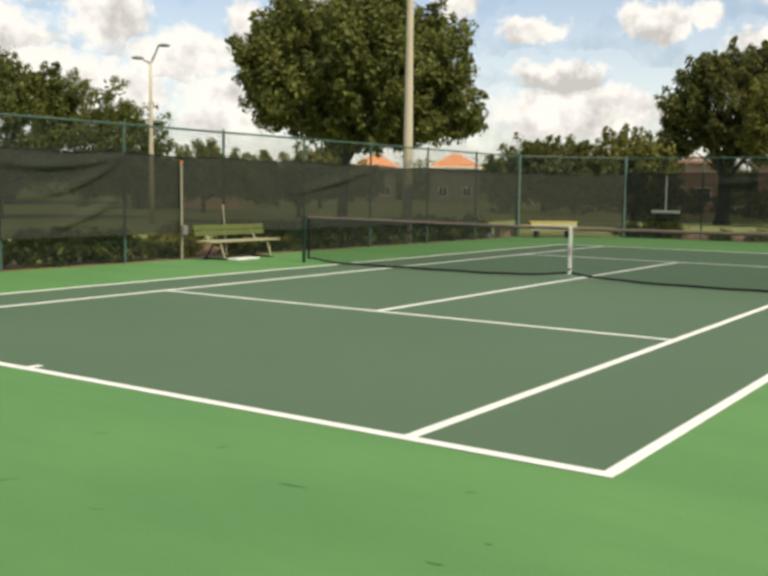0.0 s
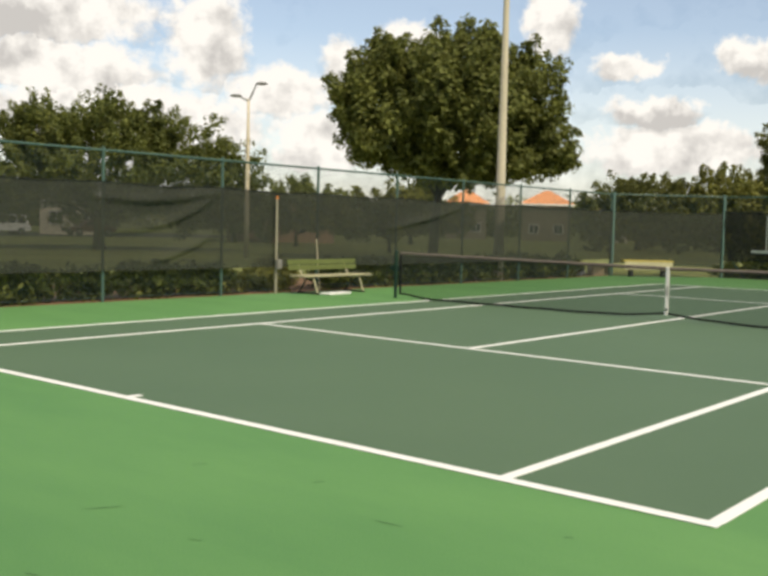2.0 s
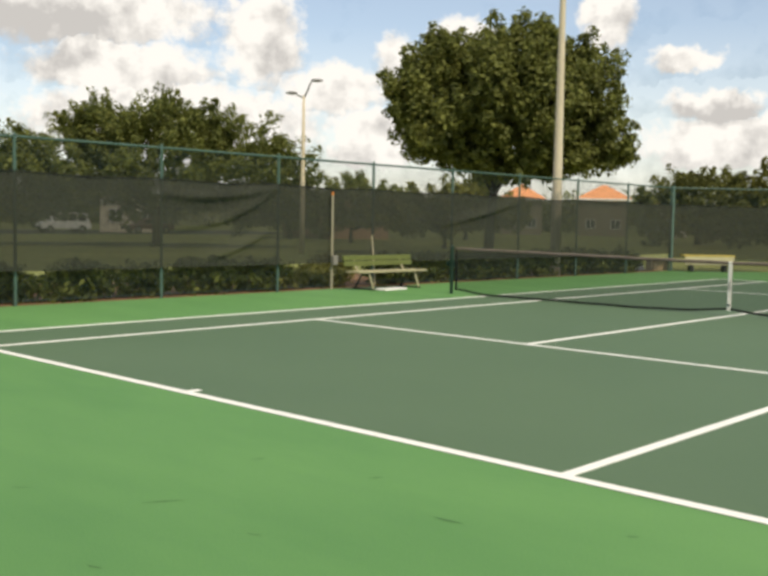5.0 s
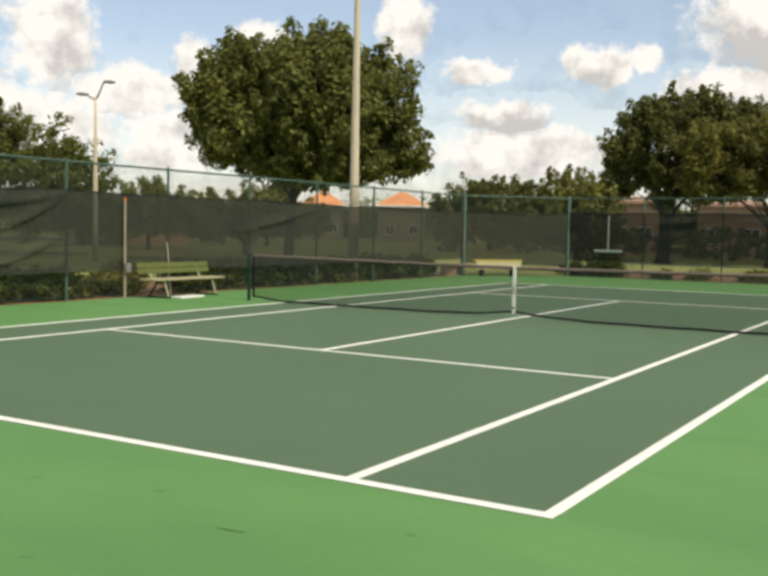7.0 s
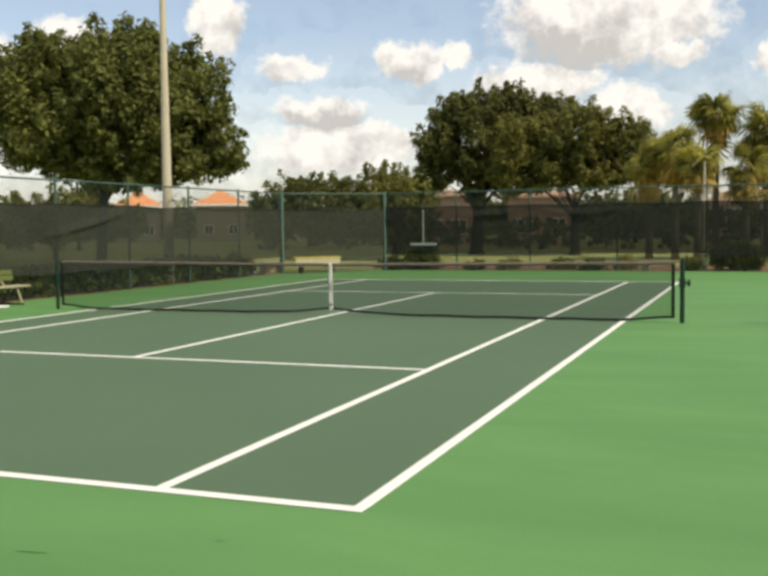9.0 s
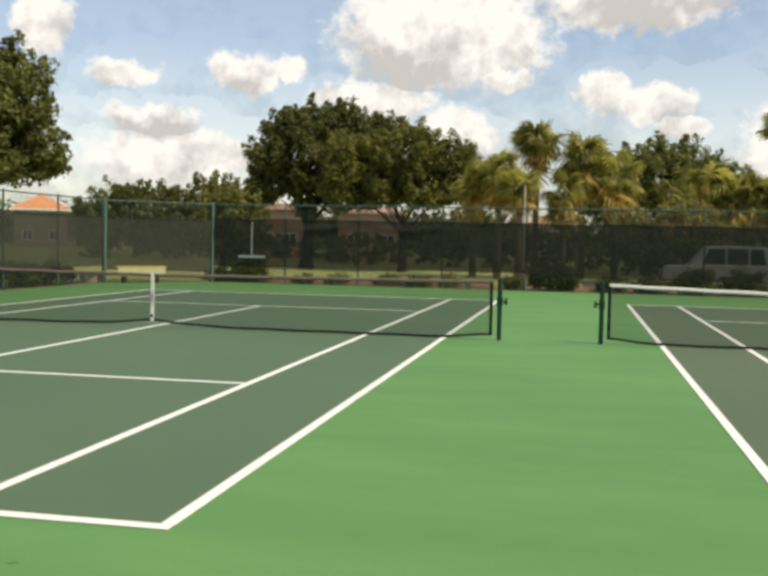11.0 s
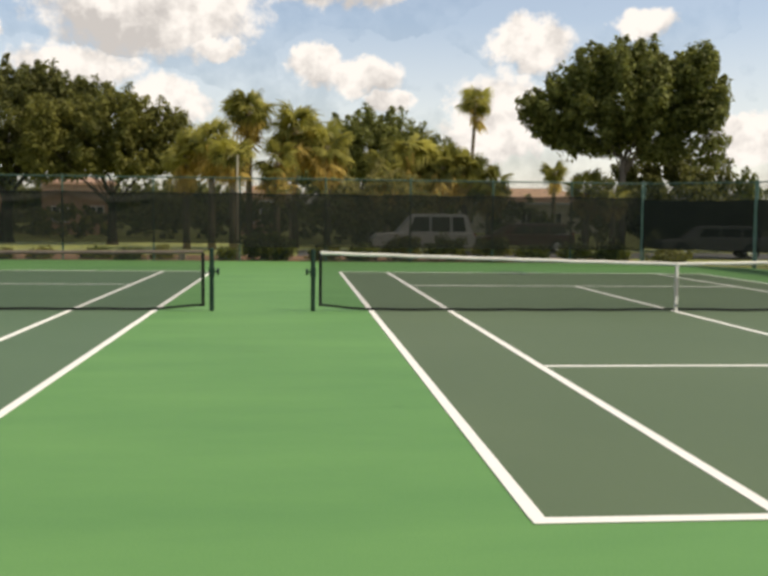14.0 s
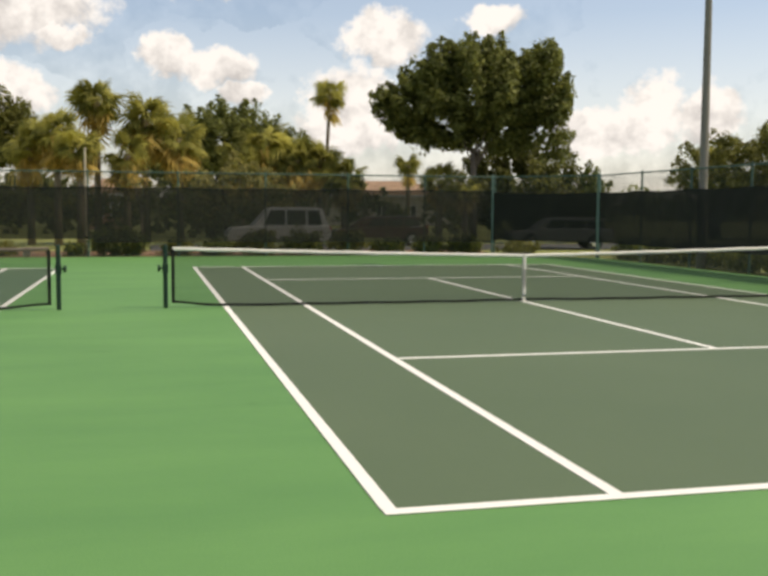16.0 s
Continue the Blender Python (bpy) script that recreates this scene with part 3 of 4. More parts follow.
    # hem along the cloth's upper edge
    top_ = [tuple(vs[i, nz]) for i in range(0, nx + 1, 4)]
    part("hem", tube(B(), top_, [0.014] * len(top_), 6), M_CORD, f)
    return f


LP = [2.92, 5.97, 9.02, 12.07, 15.13, 18.2, 21.35, 24.5, 27.6]
west = fence_run("fence", (FX0, FY0), (FX0, FY1 - CUT), [0.0] + [y - FY0 for y in (-6.25, -3.2, -0.13)] + [y - FY0 for y in LP], 0.60,
                 "green chain-link side fence hung with dark windscreen", 3, thick=(LP[-1] - FY0,), tears=(((5.9 - FY0, 1.42), (7.6 - FY0, 1.25), (8.95 - FY0, 2.28)), ((5.6 - FY0, 2.08), (7.6 - FY0, 1.85), (8.95 - FY0, 2.30)), ((7.0 - FY0, 0.75), (7.9 - FY0, 0.9), (8.8 - FY0, 1.4)), ((14.5 - FY0, 1.5), (16.2 - FY0, 1.75), (18.1 - FY0, 2.2))))
NP = [-11.58, -8.63, -5.8, -2.63, 0.42, 3.5, 6.6, 9.65, 12.6, 15.40]
north = fence_run("fence", (FX0 + CUT, FY1), (FX1 - CUT, FY1), [x - (FX0 + CUT) for x in NP], lambda s: 0.63 if s < 12.2 else 0.5,
                  "green chain-link end fence hung with dark windscreen", 11, thick=(), tears=(((3.0, 2.05), (4.6, 1.95), (6.0, 2.38)), ((6.0, 2.3), (7.6, 1.85), (9.0, 2.2))), scr_top=2.44, cloth=M_SCREEN2)
cutw = fence_run("fence", (FX0, FY1 - CUT), (FX0 + CUT, FY1), [0.0, CUT * math.sqrt(2)], 0.45, "green chain-link fence across the cut corner", 17, thick=(CUT * math.sqrt(2),), scr_top=2.36)
cute = fence_run("fence", (FX1 - CUT, FY1), (FX1, FY1 - CUT), [0.0, CUT * math.sqrt(2)], 0.55, "green chain-link fence across the cut corner", 23, thick=(0.0, CUT * math.sqrt(2)), scr_top=2.36, cloth=M_SCREEN3)
east = fence_run("fence", (FX1, FY1 - CUT), (FX1, FY0), [3.05 * k for k in range(12)] + [FY1 - CUT - FY0], 0.55, "green chain-link side fence hung with dark windscreen", 29, thick=(0.0,), scr_top=2.36, cloth=M_SCREEN3)
south = fence_run("fence", (FX1, FY0), (FX0, FY0), [3.05 * k for k in range(11)] + [FX1 - FX0], 0.55, "green chain-link end fence hung with dark windscreen", 31, scr_top=2.36)
# raking brace at the cut corner's end post
bm = tube(B(), [(0.1, 0.05, 1.0), (0.85, 0.05, 0.02)], [0.022, 0.022], 8)
br = part("brace", bm, M_POST, north)

# ---- poles ----
def court_pole(x, y, h, r0, r1, lamp_az, label, mat=None):
    p = empty("floodlight_pole", pose(x, y, 0), label, "light pole", "tall court floodlight poles")
    n = 9
    bm = tube(B(), [(0, 0, -0.1 + (h + 0.1) * i / n) for i in range(n + 1)], [r0 + (r1 - r0) * i / n for i in range(n + 1)], 14)
    part("pole", bm, mat or M_CONC, p, smooth=True)
    bm = box(B(), -0.9, 0.9, -0.05, 0.05, h - 0.4, h - 0.28, 0.01)
    arm = part("cross_arm", bm, M_LAMPMETAL, p)
    arm.matrix_basis = pose(0, 0, 0, 0, 0, lamp_az)
    for s in (-0.7, 0.7):
        bm = box(B(), s - 0.25, s + 0.25, -0.55, 0.05, h - 0.3, h - 0.05, 0.05)
        hd = part("lamp_head", bm, M_LAMPMETAL, p)
        hd.matrix_basis = pose(0, 0, 0, 0, 0, lamp_az)
    return p


pw = court_pole(-15.05, 20.9, 12.0, 0.175, 0.06, 90, "tall tapered pale concrete floodlight pole behind the fence")
pw2 = court_pole(-15.2, 2.51, 12.0, 0.165, 0.07, 90, "tall tapered pale concrete floodlight pole carrying a grey box")
bm = box(B(), -0.08, 0.10, 0.155, 0.34, 1.78, 2.0, 0.015)
part("switch_box", bm, M_GALV, pw2, "small grey electrical box")
pe = court_pole(18.62, 21.30, 12.0, 0.145, 0.08, -90, "tall tapered floodlight pole beyond the fence, coloured grey for its shaded side", M_POLE2)

# twin-armed street lamp on the lawn
lamp = empty("street_lamp", pose(-31.95, 25.6, -0.04), "slender pale street lamp with two curved arms", "street lamp")
bm = tube(B(), [(0, 0, 0), (0, 0, 2.5), (0, 0, 5.0), (0, 0, 7.3)], [0.13, 0.115, 0.085, 0.055], 12)
part("pole", bm, M_CONC, lamp, smooth=True)
for sx, tip, zt in ((-1, 0.36, 7.40), (1, 0.40, 8.00)):
    ux, uy = sx * 0.68, sx * 0.73
    bm = tube(B(), [(0, 0, 7.2), (ux * tip * 0.45, uy * tip * 0.45, 7.2 + (zt - 7.2) * 0.45), (ux * tip * 0.8, uy * tip * 0.8, zt - 0.08), (ux * tip, uy * tip, zt)], [0.05, 0.042, 0.036, 0.03], 8)
    arm = part("arm", bm, M_LAMPMETAL, lamp)
    bm = B()
    bmesh.ops.create_uvsphere(bm, u_segments=12, v_segments=8, radius=1.0, matrix=Matrix.Translation((ux * (tip + 0.2), uy * (tip + 0.2), zt + 0.02)) @ pose(0, 0, 0, 0, 0, 47) @ Matrix.Diagonal((0.28, 0.13, 0.08, 1)))
    part("lamp_head", bm, M_LAMPMETAL, arm, "dark cobra-style lamp head", smooth=True)

# thin marker post with an orange cap, behind the west fence
mk = empty("marker_post", pose(-14.38, 10.5, -0.012), "slim cream post with an orange cap beside the fence", "post")
part("shaft", tube(B(), [(0, 0, 0), (0, 0, 2.19)], [0.030, 0.026], 10), M_DUN, mk)
part("cap", tube(B(), [(0, 0, 2.19), (0, 0, 2.26)], [0.032, 0.027], 10), M_ORANGE, mk)
part("valve_box", box(B(), 0.035, 0.12, -0.06, 0.09, 0.58, 0.80, 0.02), M_POLE2, mk)

# thin white pole behind the end fence
wp = tagged(part("white_pole", tube(B(), [(0.28, 31.6, -0.1), (0.28, 31.6, 3.85)], [0.045, 0.035], 10), M_CONC), "thin white pole standing behind the end fence", "pole")

# ---- benches ----
def bench(m, length, back_mat, seat_mat, label):
    b = empty("park_bench", m, label, "bench", "courtside benches")
    h = length / 2
    for z in (0.60, 0.73):
        bm = box(B(), -h, h, -0.02, 0.02, z - 0.06, z + 0.055, 0.008)
        o = part("back_slat", bm, back_mat, b)
        o.matrix_basis = pose(0, 0.30 + (z - 0.6) * 0.25, 0, 0, 0, 0)
    for yv in (-0.16, 0.0, 0.16):
        bm = box(B(), -h - 0.02, h + 0.02, yv - 0.07, yv + 0.07, 0.40, 0.44, 0.008)
        part("seat_slat", bm, seat_mat, b)
    for xv in (-h * 0.68, h * 0.68):
        leg = tube(B(), [(xv, -0.30, 0.02), (xv, -0.16, 0.38), (xv, 0.18, 0.38), (xv, 0.30, 0.55), (xv, 0.36, 0.78)], [0.022] * 5, 8)
        part("leg_frame", leg, seat_mat, b, "bent tube leg frame")
        leg = tube(B(), [(xv, 0.05, 0.38), (xv, 0.30, 0.02)], [0.022] * 2, 8)
        part("rear_leg", leg, M_IRON, b)
        leg = tube(B(), [(xv, -0.34, 0.022), (xv, 0.36, 0.022)], [0.022] * 2, 8)
        part("foot", leg, M_IRON, b)
    part("stretcher", tube(B(), [(-h * 0.68, 0.0, 0.20), (h * 0.68, 0.0, 0.20)], [0.016] * 2, 8), M_IRON, b)
    return b


bench(pose(-13.86, 11.85, 0, 0, 0, 90), 2.35, M_BENCH, M_WOODPALE, "olive green park bench with pale seat beside the fence")
lowb = empty("low_bench", pose(-13.32, 28.05, 0, 0, 0, 45), "low backless bench with yellow top and white front board", "bench", "courtside benches")
for yv in (-0.14, 0.0, 0.14):
    part("seat_slat", box(B(), -0.92, 0.92, yv - 0.062, yv + 0.062, 0.54, 0.60, 0.008), M_BENCHY, lowb)
part("front_board", box(B(), -0.88, 0.88, -0.20, -0.17, 0.25, 0.535, 0.006), M_CREAM, lowb)
for xv in (-0.6, 0.6):
    part("leg", box(B(), xv - 0.05, xv + 0.05, -0.165, 0.18, 0.0, 0.538, 0.01), M_IRON, lowb)
towel = tagged(part("towel", box(B(), -0.15, 0.15, -0.42, 0.42, 0.0, 0.045, 0.02), M_WHITE), "folded white towel lying under the bench", "towel")
towel.matrix_basis = pose(-13.45, 11.55, 0.001, 0, 0, 4)
broom = tagged(part("broom_handle", tube(B(), [(-14.40, 12.0, 0.0), (-14.5, 11.96, 1.25)], [0.017, 0.015], 8), M_HANDLE), "pale broom handle leaning against the fence", "broom")
cooler = empty("cooler_box", pose(-15.35, 26.75, -0.012, 0, 0, 10), "small white cool box behind the fence", "box")
part("body", box(B(), -0.16, 0.16, -0.2, 0.2, 0.0, 0.2, 0.02), M_WHITE, cooler)
part("lid", box(B(), -0.17, 0.17, -0.21, 0.21, 0.2, 0.25, 0.015), M_WHITE, cooler)
planter = empty("planter_box", pose(-15.0, 27.55, -0.012, 0, 0, 70), "low tan planter box against the fence", "planter")
part("body", box(B(), -0.4, 0.4, -0.16, 0.16, 0.0, 0.36, 0.02), M_TAN, planter)
part("rim", box(B(), -0.44, 0.44, -0.2, 0.2, 0.36, 0.42, 0.01), M_TAN, planter)
# court squeegee hung upright on the end fence
sq = empty("squeegee", pose(-9.9, 30.42, 0), "grey court squeegee hanging on the end fence", "squeegee")
part("handle", tube(B(), [(0, 0, 1.04), (0, 0, 2.30)], [0.024, 0.022], 8), M_GALV, sq)
part("blade_holder", box(B(), -0.52, 0.52, -0.04, 0.04, 0.95, 1.05, 0.012), M_GALV, sq)
part("rubber_blade", box(B(), -0.53, 0.53, -0.012, 0.012, 0.88, 0.95, 0.004), M_TYRE, sq)
part("hook", tube(B(), [(0, 0.0, 2.28), (0, 0.06, 2.33), (0, 0.12, 2.30)], [0.008] * 3, 6), M_GALV, sq)
# small light box behind the end fence
vb = tagged(part("valve_box", box(B(), -0.12, 0.12, -0.11, 0.11, 0.0, 0.32, 0.03), M_CREAM), "small white utility box in the mulch", "utility box")
vb.matrix_basis = pose(-1.72, 31.3, -0.012)

# ---- trees ----
def blob_points(rng, blobs, spacing, shell=0.55):
    """Cluster centres in the outer part of the crown's lobes, none deep inside another lobe."""
    pts = []
    for (x, y, z, rx, ry, rz) in blobs:
        n = int(4.2 * (rx * ry + ry * rz + rx * rz) / spacing ** 2)
        d = rng.normal(size=(n, 3))
        d /= np.linalg.norm(d, axis=1)[:, None]
        r = shell + (1 - shell) * rng.random(n) ** 0.6
        p = d * r[:, None] * (1 + 0.14 * rng.normal(size=n))[:, None] * np.array([rx, ry, rz]) + np.array([x, y, z])
        keep = np.ones(n, bool)
        for (a, b, c, sa, sb, sc) in blobs:
            if (a, b, c) != (x, y, z):
                keep &= (((p - np.array([a, b, c])) / np.array([sa, sb, sc])) ** 2).sum(1) > 0.3
        pts.append(p[keep])
    return np.concatenate(pts)


def tufts(name, pts, heart, size, per, leaf, rng):
    """Leafy sprays round the points, drawn out away from the crown's heart and a little upwards."""
    n = len(pts)
    out = pts - heart
    out /= np.linalg.norm(out, axis=1)[:, None] + 1e-6
    out = out + np.array([0, 0, 0.35]) + rng.normal(size=(n, 3)) * 0.35
    out /= np.linalg.norm(out, axis=1)[:, None]
    ln = np.repeat(size * (0.55 + 0.9 * rng.random(n)), per)
    c, o = np.repeat(pts, per, axis=0), np.repeat(out, per, axis=0)
    m = n * per
    q = rng.random(m)
    d = rng.normal(size=(m, 3))
    d /= np.linalg.norm(d, axis=1)[:, None]
    wide = 0.62 * ln * (0.25 + np.sin(np.pi * np.clip(q * 0.9 + 0.1, 0, 1)) * 0.75) * rng.random(m) ** 0.4
    p = c + o * ((q - 0.45) * 1.5 * ln)[:, None] + d * wide[:, None]
    nrm = d * 0.8 + o * 0.3 + rng.normal(size=(m, 3)) * 0.45 + np.array([0, 0, 0.45])
    nrm /= np.linalg.norm(nrm, axis=1)[:, None]
    t = np.cross(nrm, rng.normal(size=(m, 3)))
    t /= np.linalg.norm(t, axis=1)[:, None]
    b = np.cross(nrm, t)
    s = leaf * (0.6 + 0.8 * rng.random(m))[:, None]
    v = np.stack([p - t * s, p + b * s * 0.5 + nrm * s * 0.12, p + t * s, p - b * s * 0.5 + nrm * s * 0.12], axis=1).reshape(-1, 3)
    return raw_mesh(name, v, np.arange(m * 4).reshape(-1, 4))


def tree(x, y, blobs, trunk_h, trunk_r, leaf_mat, label, seed, spacing=0.80, per=120, leaf=0.125, clump=0.72, shell=0.45, limbs=True, group="", bark=None, turn=0.0, lean=0.0):
    rng = np.random.default_rng(seed)
    t = empty("tree", pose(x, y, -0.05, 0, 0, turn), label, "tree", group)
    pts = blob_points(rng, blobs, spacing, shell)
    bs = np.array(blobs)
    heart = np.average(bs[:, :3], axis=0, weights=bs[:, 3]) - np.array([0, 0, 0.8 * bs[:, 5].max()])
    part("crown", tufts("crown", pts, heart, clump, per, leaf, rng), leaf_mat, t)
    bm = B()
    top = Vector((blobs[0][0] * 0.4 + lean, blobs[0][1] * 0.4, trunk_h))
    tube(bm, [(0, 0, -0.1), (0.02, 0, 0.25), (top.x * 0.3, top.y * 0.3, trunk_h * 0.55), top], [trunk_r * 1.5, trunk_r * 1.05, trunk_r * 0.85, trunk_r * 0.75], 12)
    part("trunk", bm, bark or M_BARK, t, smooth=True)
    if limbs:
        order = rng.permutation(len(pts))[:14]
        for k, i in enumerate(order):
            p = Vector(pts[i]) * 0.8 + top * 0.2
            start = top if k % 2 else Vector((top.x * 0.8, top.y * 0.8, trunk_h * 0.8))
            mid = start.lerp(p, 0.5) + Vector((rng.normal() * 0.25, rng.normal() * 0.25, 0.25 + 0.2 * rng.random()))
            r = trunk_r * (0.36 if k < 6 else 0.2)
            part("limb", tube(B(), [start, start.lerp(mid, 0.5), mid, p], [r, r * 0.8, r * 0.55, r * 0.15], 7), bark or M_BARK, t, smooth=True)
    return t


OG = "broad trees round the courts"
tree(-25.26, 31.03, [(0.7, 0, 7.3, 3.7, 3.5, 2.8), (-2.6, 0.2, 7.4, 1.9, 2.3, 2.0), (-2.2, 0, 9.0, 1.25, 1.6, 1.25), (1.5, 0, 9.2, 1.9, 2.1, 1.4), (3.8, 0, 7.7, 1.8, 2.1, 2.0), (4.9, 0, 5.4, 1.2, 1.5, 0.95), (-2.2, 0, 5.7, 1.7, 1.9, 1.0), (1.5, 0, 5.2, 2.7, 2.3, 1.1), (-3.7, 0, 6.5, 0.7, 1.0, 0.8), (-2.7, -0.6, 5.1, 1.1, 1.4, 0.7), (0.9, -0.6, 4.4, 2.4, 2.0, 0.7), (3.5, -0.4, 4.6, 1.4, 1.5, 0.7), (5.7, 0, 4.8, 0.6, 0.8, 0.6), (-4.1, 0, 7.6, 0.6, 0.9, 0.6), (0.6, -2.7, 7.2, 1.9, 1.0, 1.9), (2.4, -2.2, 6.2, 1.4, 1.0, 1.4)],
     3.6, 0.24, M_LEAF, "large round-crowned dark green tree on the lawn", 1, group=OG, turn=37.3, spacing=0.70)
tree(-43.5, 25.5, [(0, 0, 4.6, 4.6, 4.2, 2.9), (-2.6, -4.4, 4.0, 3.0, 3.6, 2.6), (2.4, 4.2, 4.2, 3.0, 3.2, 2.7), (0.8, 1.0, 6.2, 2.6, 2.6, 1.8), (-1.5, -2.2, 5.9, 2.2, 2.4, 1.7), (3.4, 5.8, 3.3, 2.0, 2.2, 2.2), (-3.4, -6.4, 3.2, 2.0, 2.4, 2.2)],
     2.0, 0.3, M_LEAF4, "wide olive-green tree beyond the side fence", 2, group=OG, spacing=0.80, leaf=0.11)
tree(-14.0, 52.5, [(0.4, 0, 7.1, 2.9, 2.8, 2.6), (-2.2, 0, 6.8, 1.4, 1.8, 2.1), (-0.9, 0, 8.5, 1.4, 1.6, 1.25), (1.9, 0, 8.8, 1.5, 1.6, 1.2), (4.0, 0.5, 7.8, 2.0, 1.9, 1.8), (-2.7, 0, 4.7, 1.0, 1.3, 1.0), (0.5, 0, 4.7, 2.0, 1.9, 1.2)],
     2.6, 0.40, M_LEAF2, "massive dark live oak behind the end fence", 3, group=OG, turn=12.8)
tree(-7.6, 50.0, [(0, 0, 6.6, 2.5, 2.4, 1.9), (-3.0, 0, 6.2, 1.8, 1.9, 1.7), (2.4, 0, 6.3, 1.6, 1.7, 1.3), (0.2, 0, 4.6, 2.4, 2.1, 1.0), (-3.0, 0, 4.4, 1.6, 1.5, 1.0), (3.0, 0, 4.7, 1.2, 1.3, 0.85), (4.2, 0, 5.6, 0.6, 0.7, 0.5)],
     2.6, 0.26, M_LEAF3, "olive-green spreading oak beside the dark live oak", 33, group=OG, turn=10.0)
tree(18.5, 42.4, [(0, 0, 7.6, 2.7, 2.6, 2.0), (-3.5, 0, 7.2, 1.4, 1.7, 1.2), (-1.6, 0, 8.6, 1.5, 1.6, 1.15), (0.4, 0, 9.3, 1.4, 1.5, 1.1), (3.0, 0, 8.4, 1.7, 1.7, 1.6), (3.6, 0, 6.9, 1.3, 1.4, 1.2), (4.0, 0, 5.2, 0.6, 0.7, 0.6), (-0.9, 0, 5.7, 1.2, 1.2, 0.7), (-3.2, 0, 6.1, 1.1, 1.2, 0.6), (1.2, 0, 6.3, 1.6, 1.5, 0.8), (1.6, 0.3, 5.2, 1.1, 1.2, 0.6), (-2.2, 0.2, 5.5, 1.0, 1.1, 0.5)],
     4.6, 0.20, M_LEAF, "rounded dark green shade tree with bare pale trunk", 4, group=OG, turn=-18.7, spacing=0.7, bark=M_PALEBARK)
tree(37.5, 50.5, [(0, 0, 4.0, 2.8, 2.8, 2.3), (3.4, -2.0, 4.6, 3.0, 3.0, 2.7), (6.4, -4.4, 4.0, 2.8, 2.8, 2.4)], 1.8, 0.25, M_LEAF3, "spreading green trees beyond the side fence", 5, group=OG, spacing=0.9)
tree(7.2, 56.0, [(0, 0, 5.6, 3.0, 2.8, 2.4), (-2.6, 0, 4.8, 2.2, 2.2, 2.3), (2.8, 0, 4.6, 2.4, 2.4, 2.2)], 2.4, 0.28, M_LEAF, "dark green tree rising behind the palms", 6, group=OG, spacing=0.68)
tree(22.6, 45.6, [(0, 0, 3.2, 2.4, 2.3, 2.2), (-2.2, 0.6, 2.6, 1.8, 2.0, 1.9), (2.2, -0.6, 2.2, 2.0, 2.0, 1.6)], 0.9, 0.2, M_LEAF2, "low bushy green tree behind the fence", 7, spacing=0.8)
tree(22.6, 37.3, [(0, 0, 2.2, 0.45, 0.45, 1.4), (-0.25, 0, 3.3, 0.35, 0.35, 0.5), (0.3, 0, 3.2, 0.3, 0.3, 0.5)], 0.8, 0.1, M_HEDGE, "narrow dark evergreen shrub", 8, spacing=0.45, leaf=0.1, clump=0.3, per=30, limbs=False)
tree(-36.3, 76.0, [(0, 0, 3.8, 3.2, 3.0, 3.0), (-3.0, -1.0, 3.2, 2.4, 2.4, 2.4), (2.8, 1.0, 3.4, 2.4, 2.4, 2.6)], 1.6, 0.25, M_LEAF2, "dark rounded tree in the distance", 9, spacing=0.85, leaf=0.14, per=110)
tree(-30.0, 78.5, [(0, 0, 4.2, 2.8, 2.6, 3.0), (2.8, 0.8, 3.4, 2.2, 2.2, 2.6), (-1.6, 0, 3.0, 2.0, 2.0, 2.2)], 1.6, 0.22, M_LEAF3, "olive tree in the distance", 10, spacing=0.85, leaf=0.14, per=110)
tree(-15.6, 42.5, [(0, 0, 2.3, 1.4, 1.3, 1.9), (0.9, 0, 2.9, 1.2, 1.2, 1.2)], 0.9, 0.12, M_LEAF3, "young light-green tree behind the corner", 11, spacing=0.75, leaf=0.13)
tree(-54.0, 66.0, [(0, 0, 2.9, 2.4, 2.2, 1.9), (-2.6, -2.2, 2.4, 2.4, 2.2, 1.6), (2.8, 2.2, 2.4, 2.4, 2.2, 1.7)], 1.0, 0.2, M_LEAF3, "low tree row far across the lawn", 12, spacing=0.85, leaf=0.14, per=110)
tree(-58.0, 48.0, [(0, 0, 2.6, 2.2, 2.2, 1.9), (1.8, 2.2, 2.1, 2.0, 2.0, 1.6)], 1.0, 0.2, M_LEAF, "small green tree far across the lawn", 13, spacing=0.85, leaf=0.14, per=110)

tree(-47.5, 44.5, [(0, 0, 2.9, 2.2, 2.2, 1.8), (1.9, 1.8, 2.4, 1.7, 1.7, 1.5), (3.2, 3.0, 1.8, 1.2, 1.2, 1.1)], 1.0, 0.15, M_LEAF, "small dark tree past the street lamp", 14, spacing=0.86)
tree(-36.0, 41.0, [(0, 0, 2.6, 1.5, 1.5, 1.5), (-1.8, -1.4, 2.1, 1.4, 1.4, 1.3), (1.6, 1.3, 2.9, 1.4, 1.4, 1.5)], 1.0, 0.12, M_LEAF3, "small light-green tree on the lawn", 15, spacing=0.9)
tree(2.2, 35.3, [(0, 0, 2.7, 0.9, 0.7, 0.6), (0.6, 0, 3.0, 0.6, 0.5, 0.5), (-0.6, 0, 2.5, 0.6, 0.5, 0.5)], 1.9, 0.055, M_LEAF3, "thin forked sapling with sparse leaves", 16, spacing=0.85, per=22, leaf=0.07, clump=0.35, bark=M_PALMBARK)

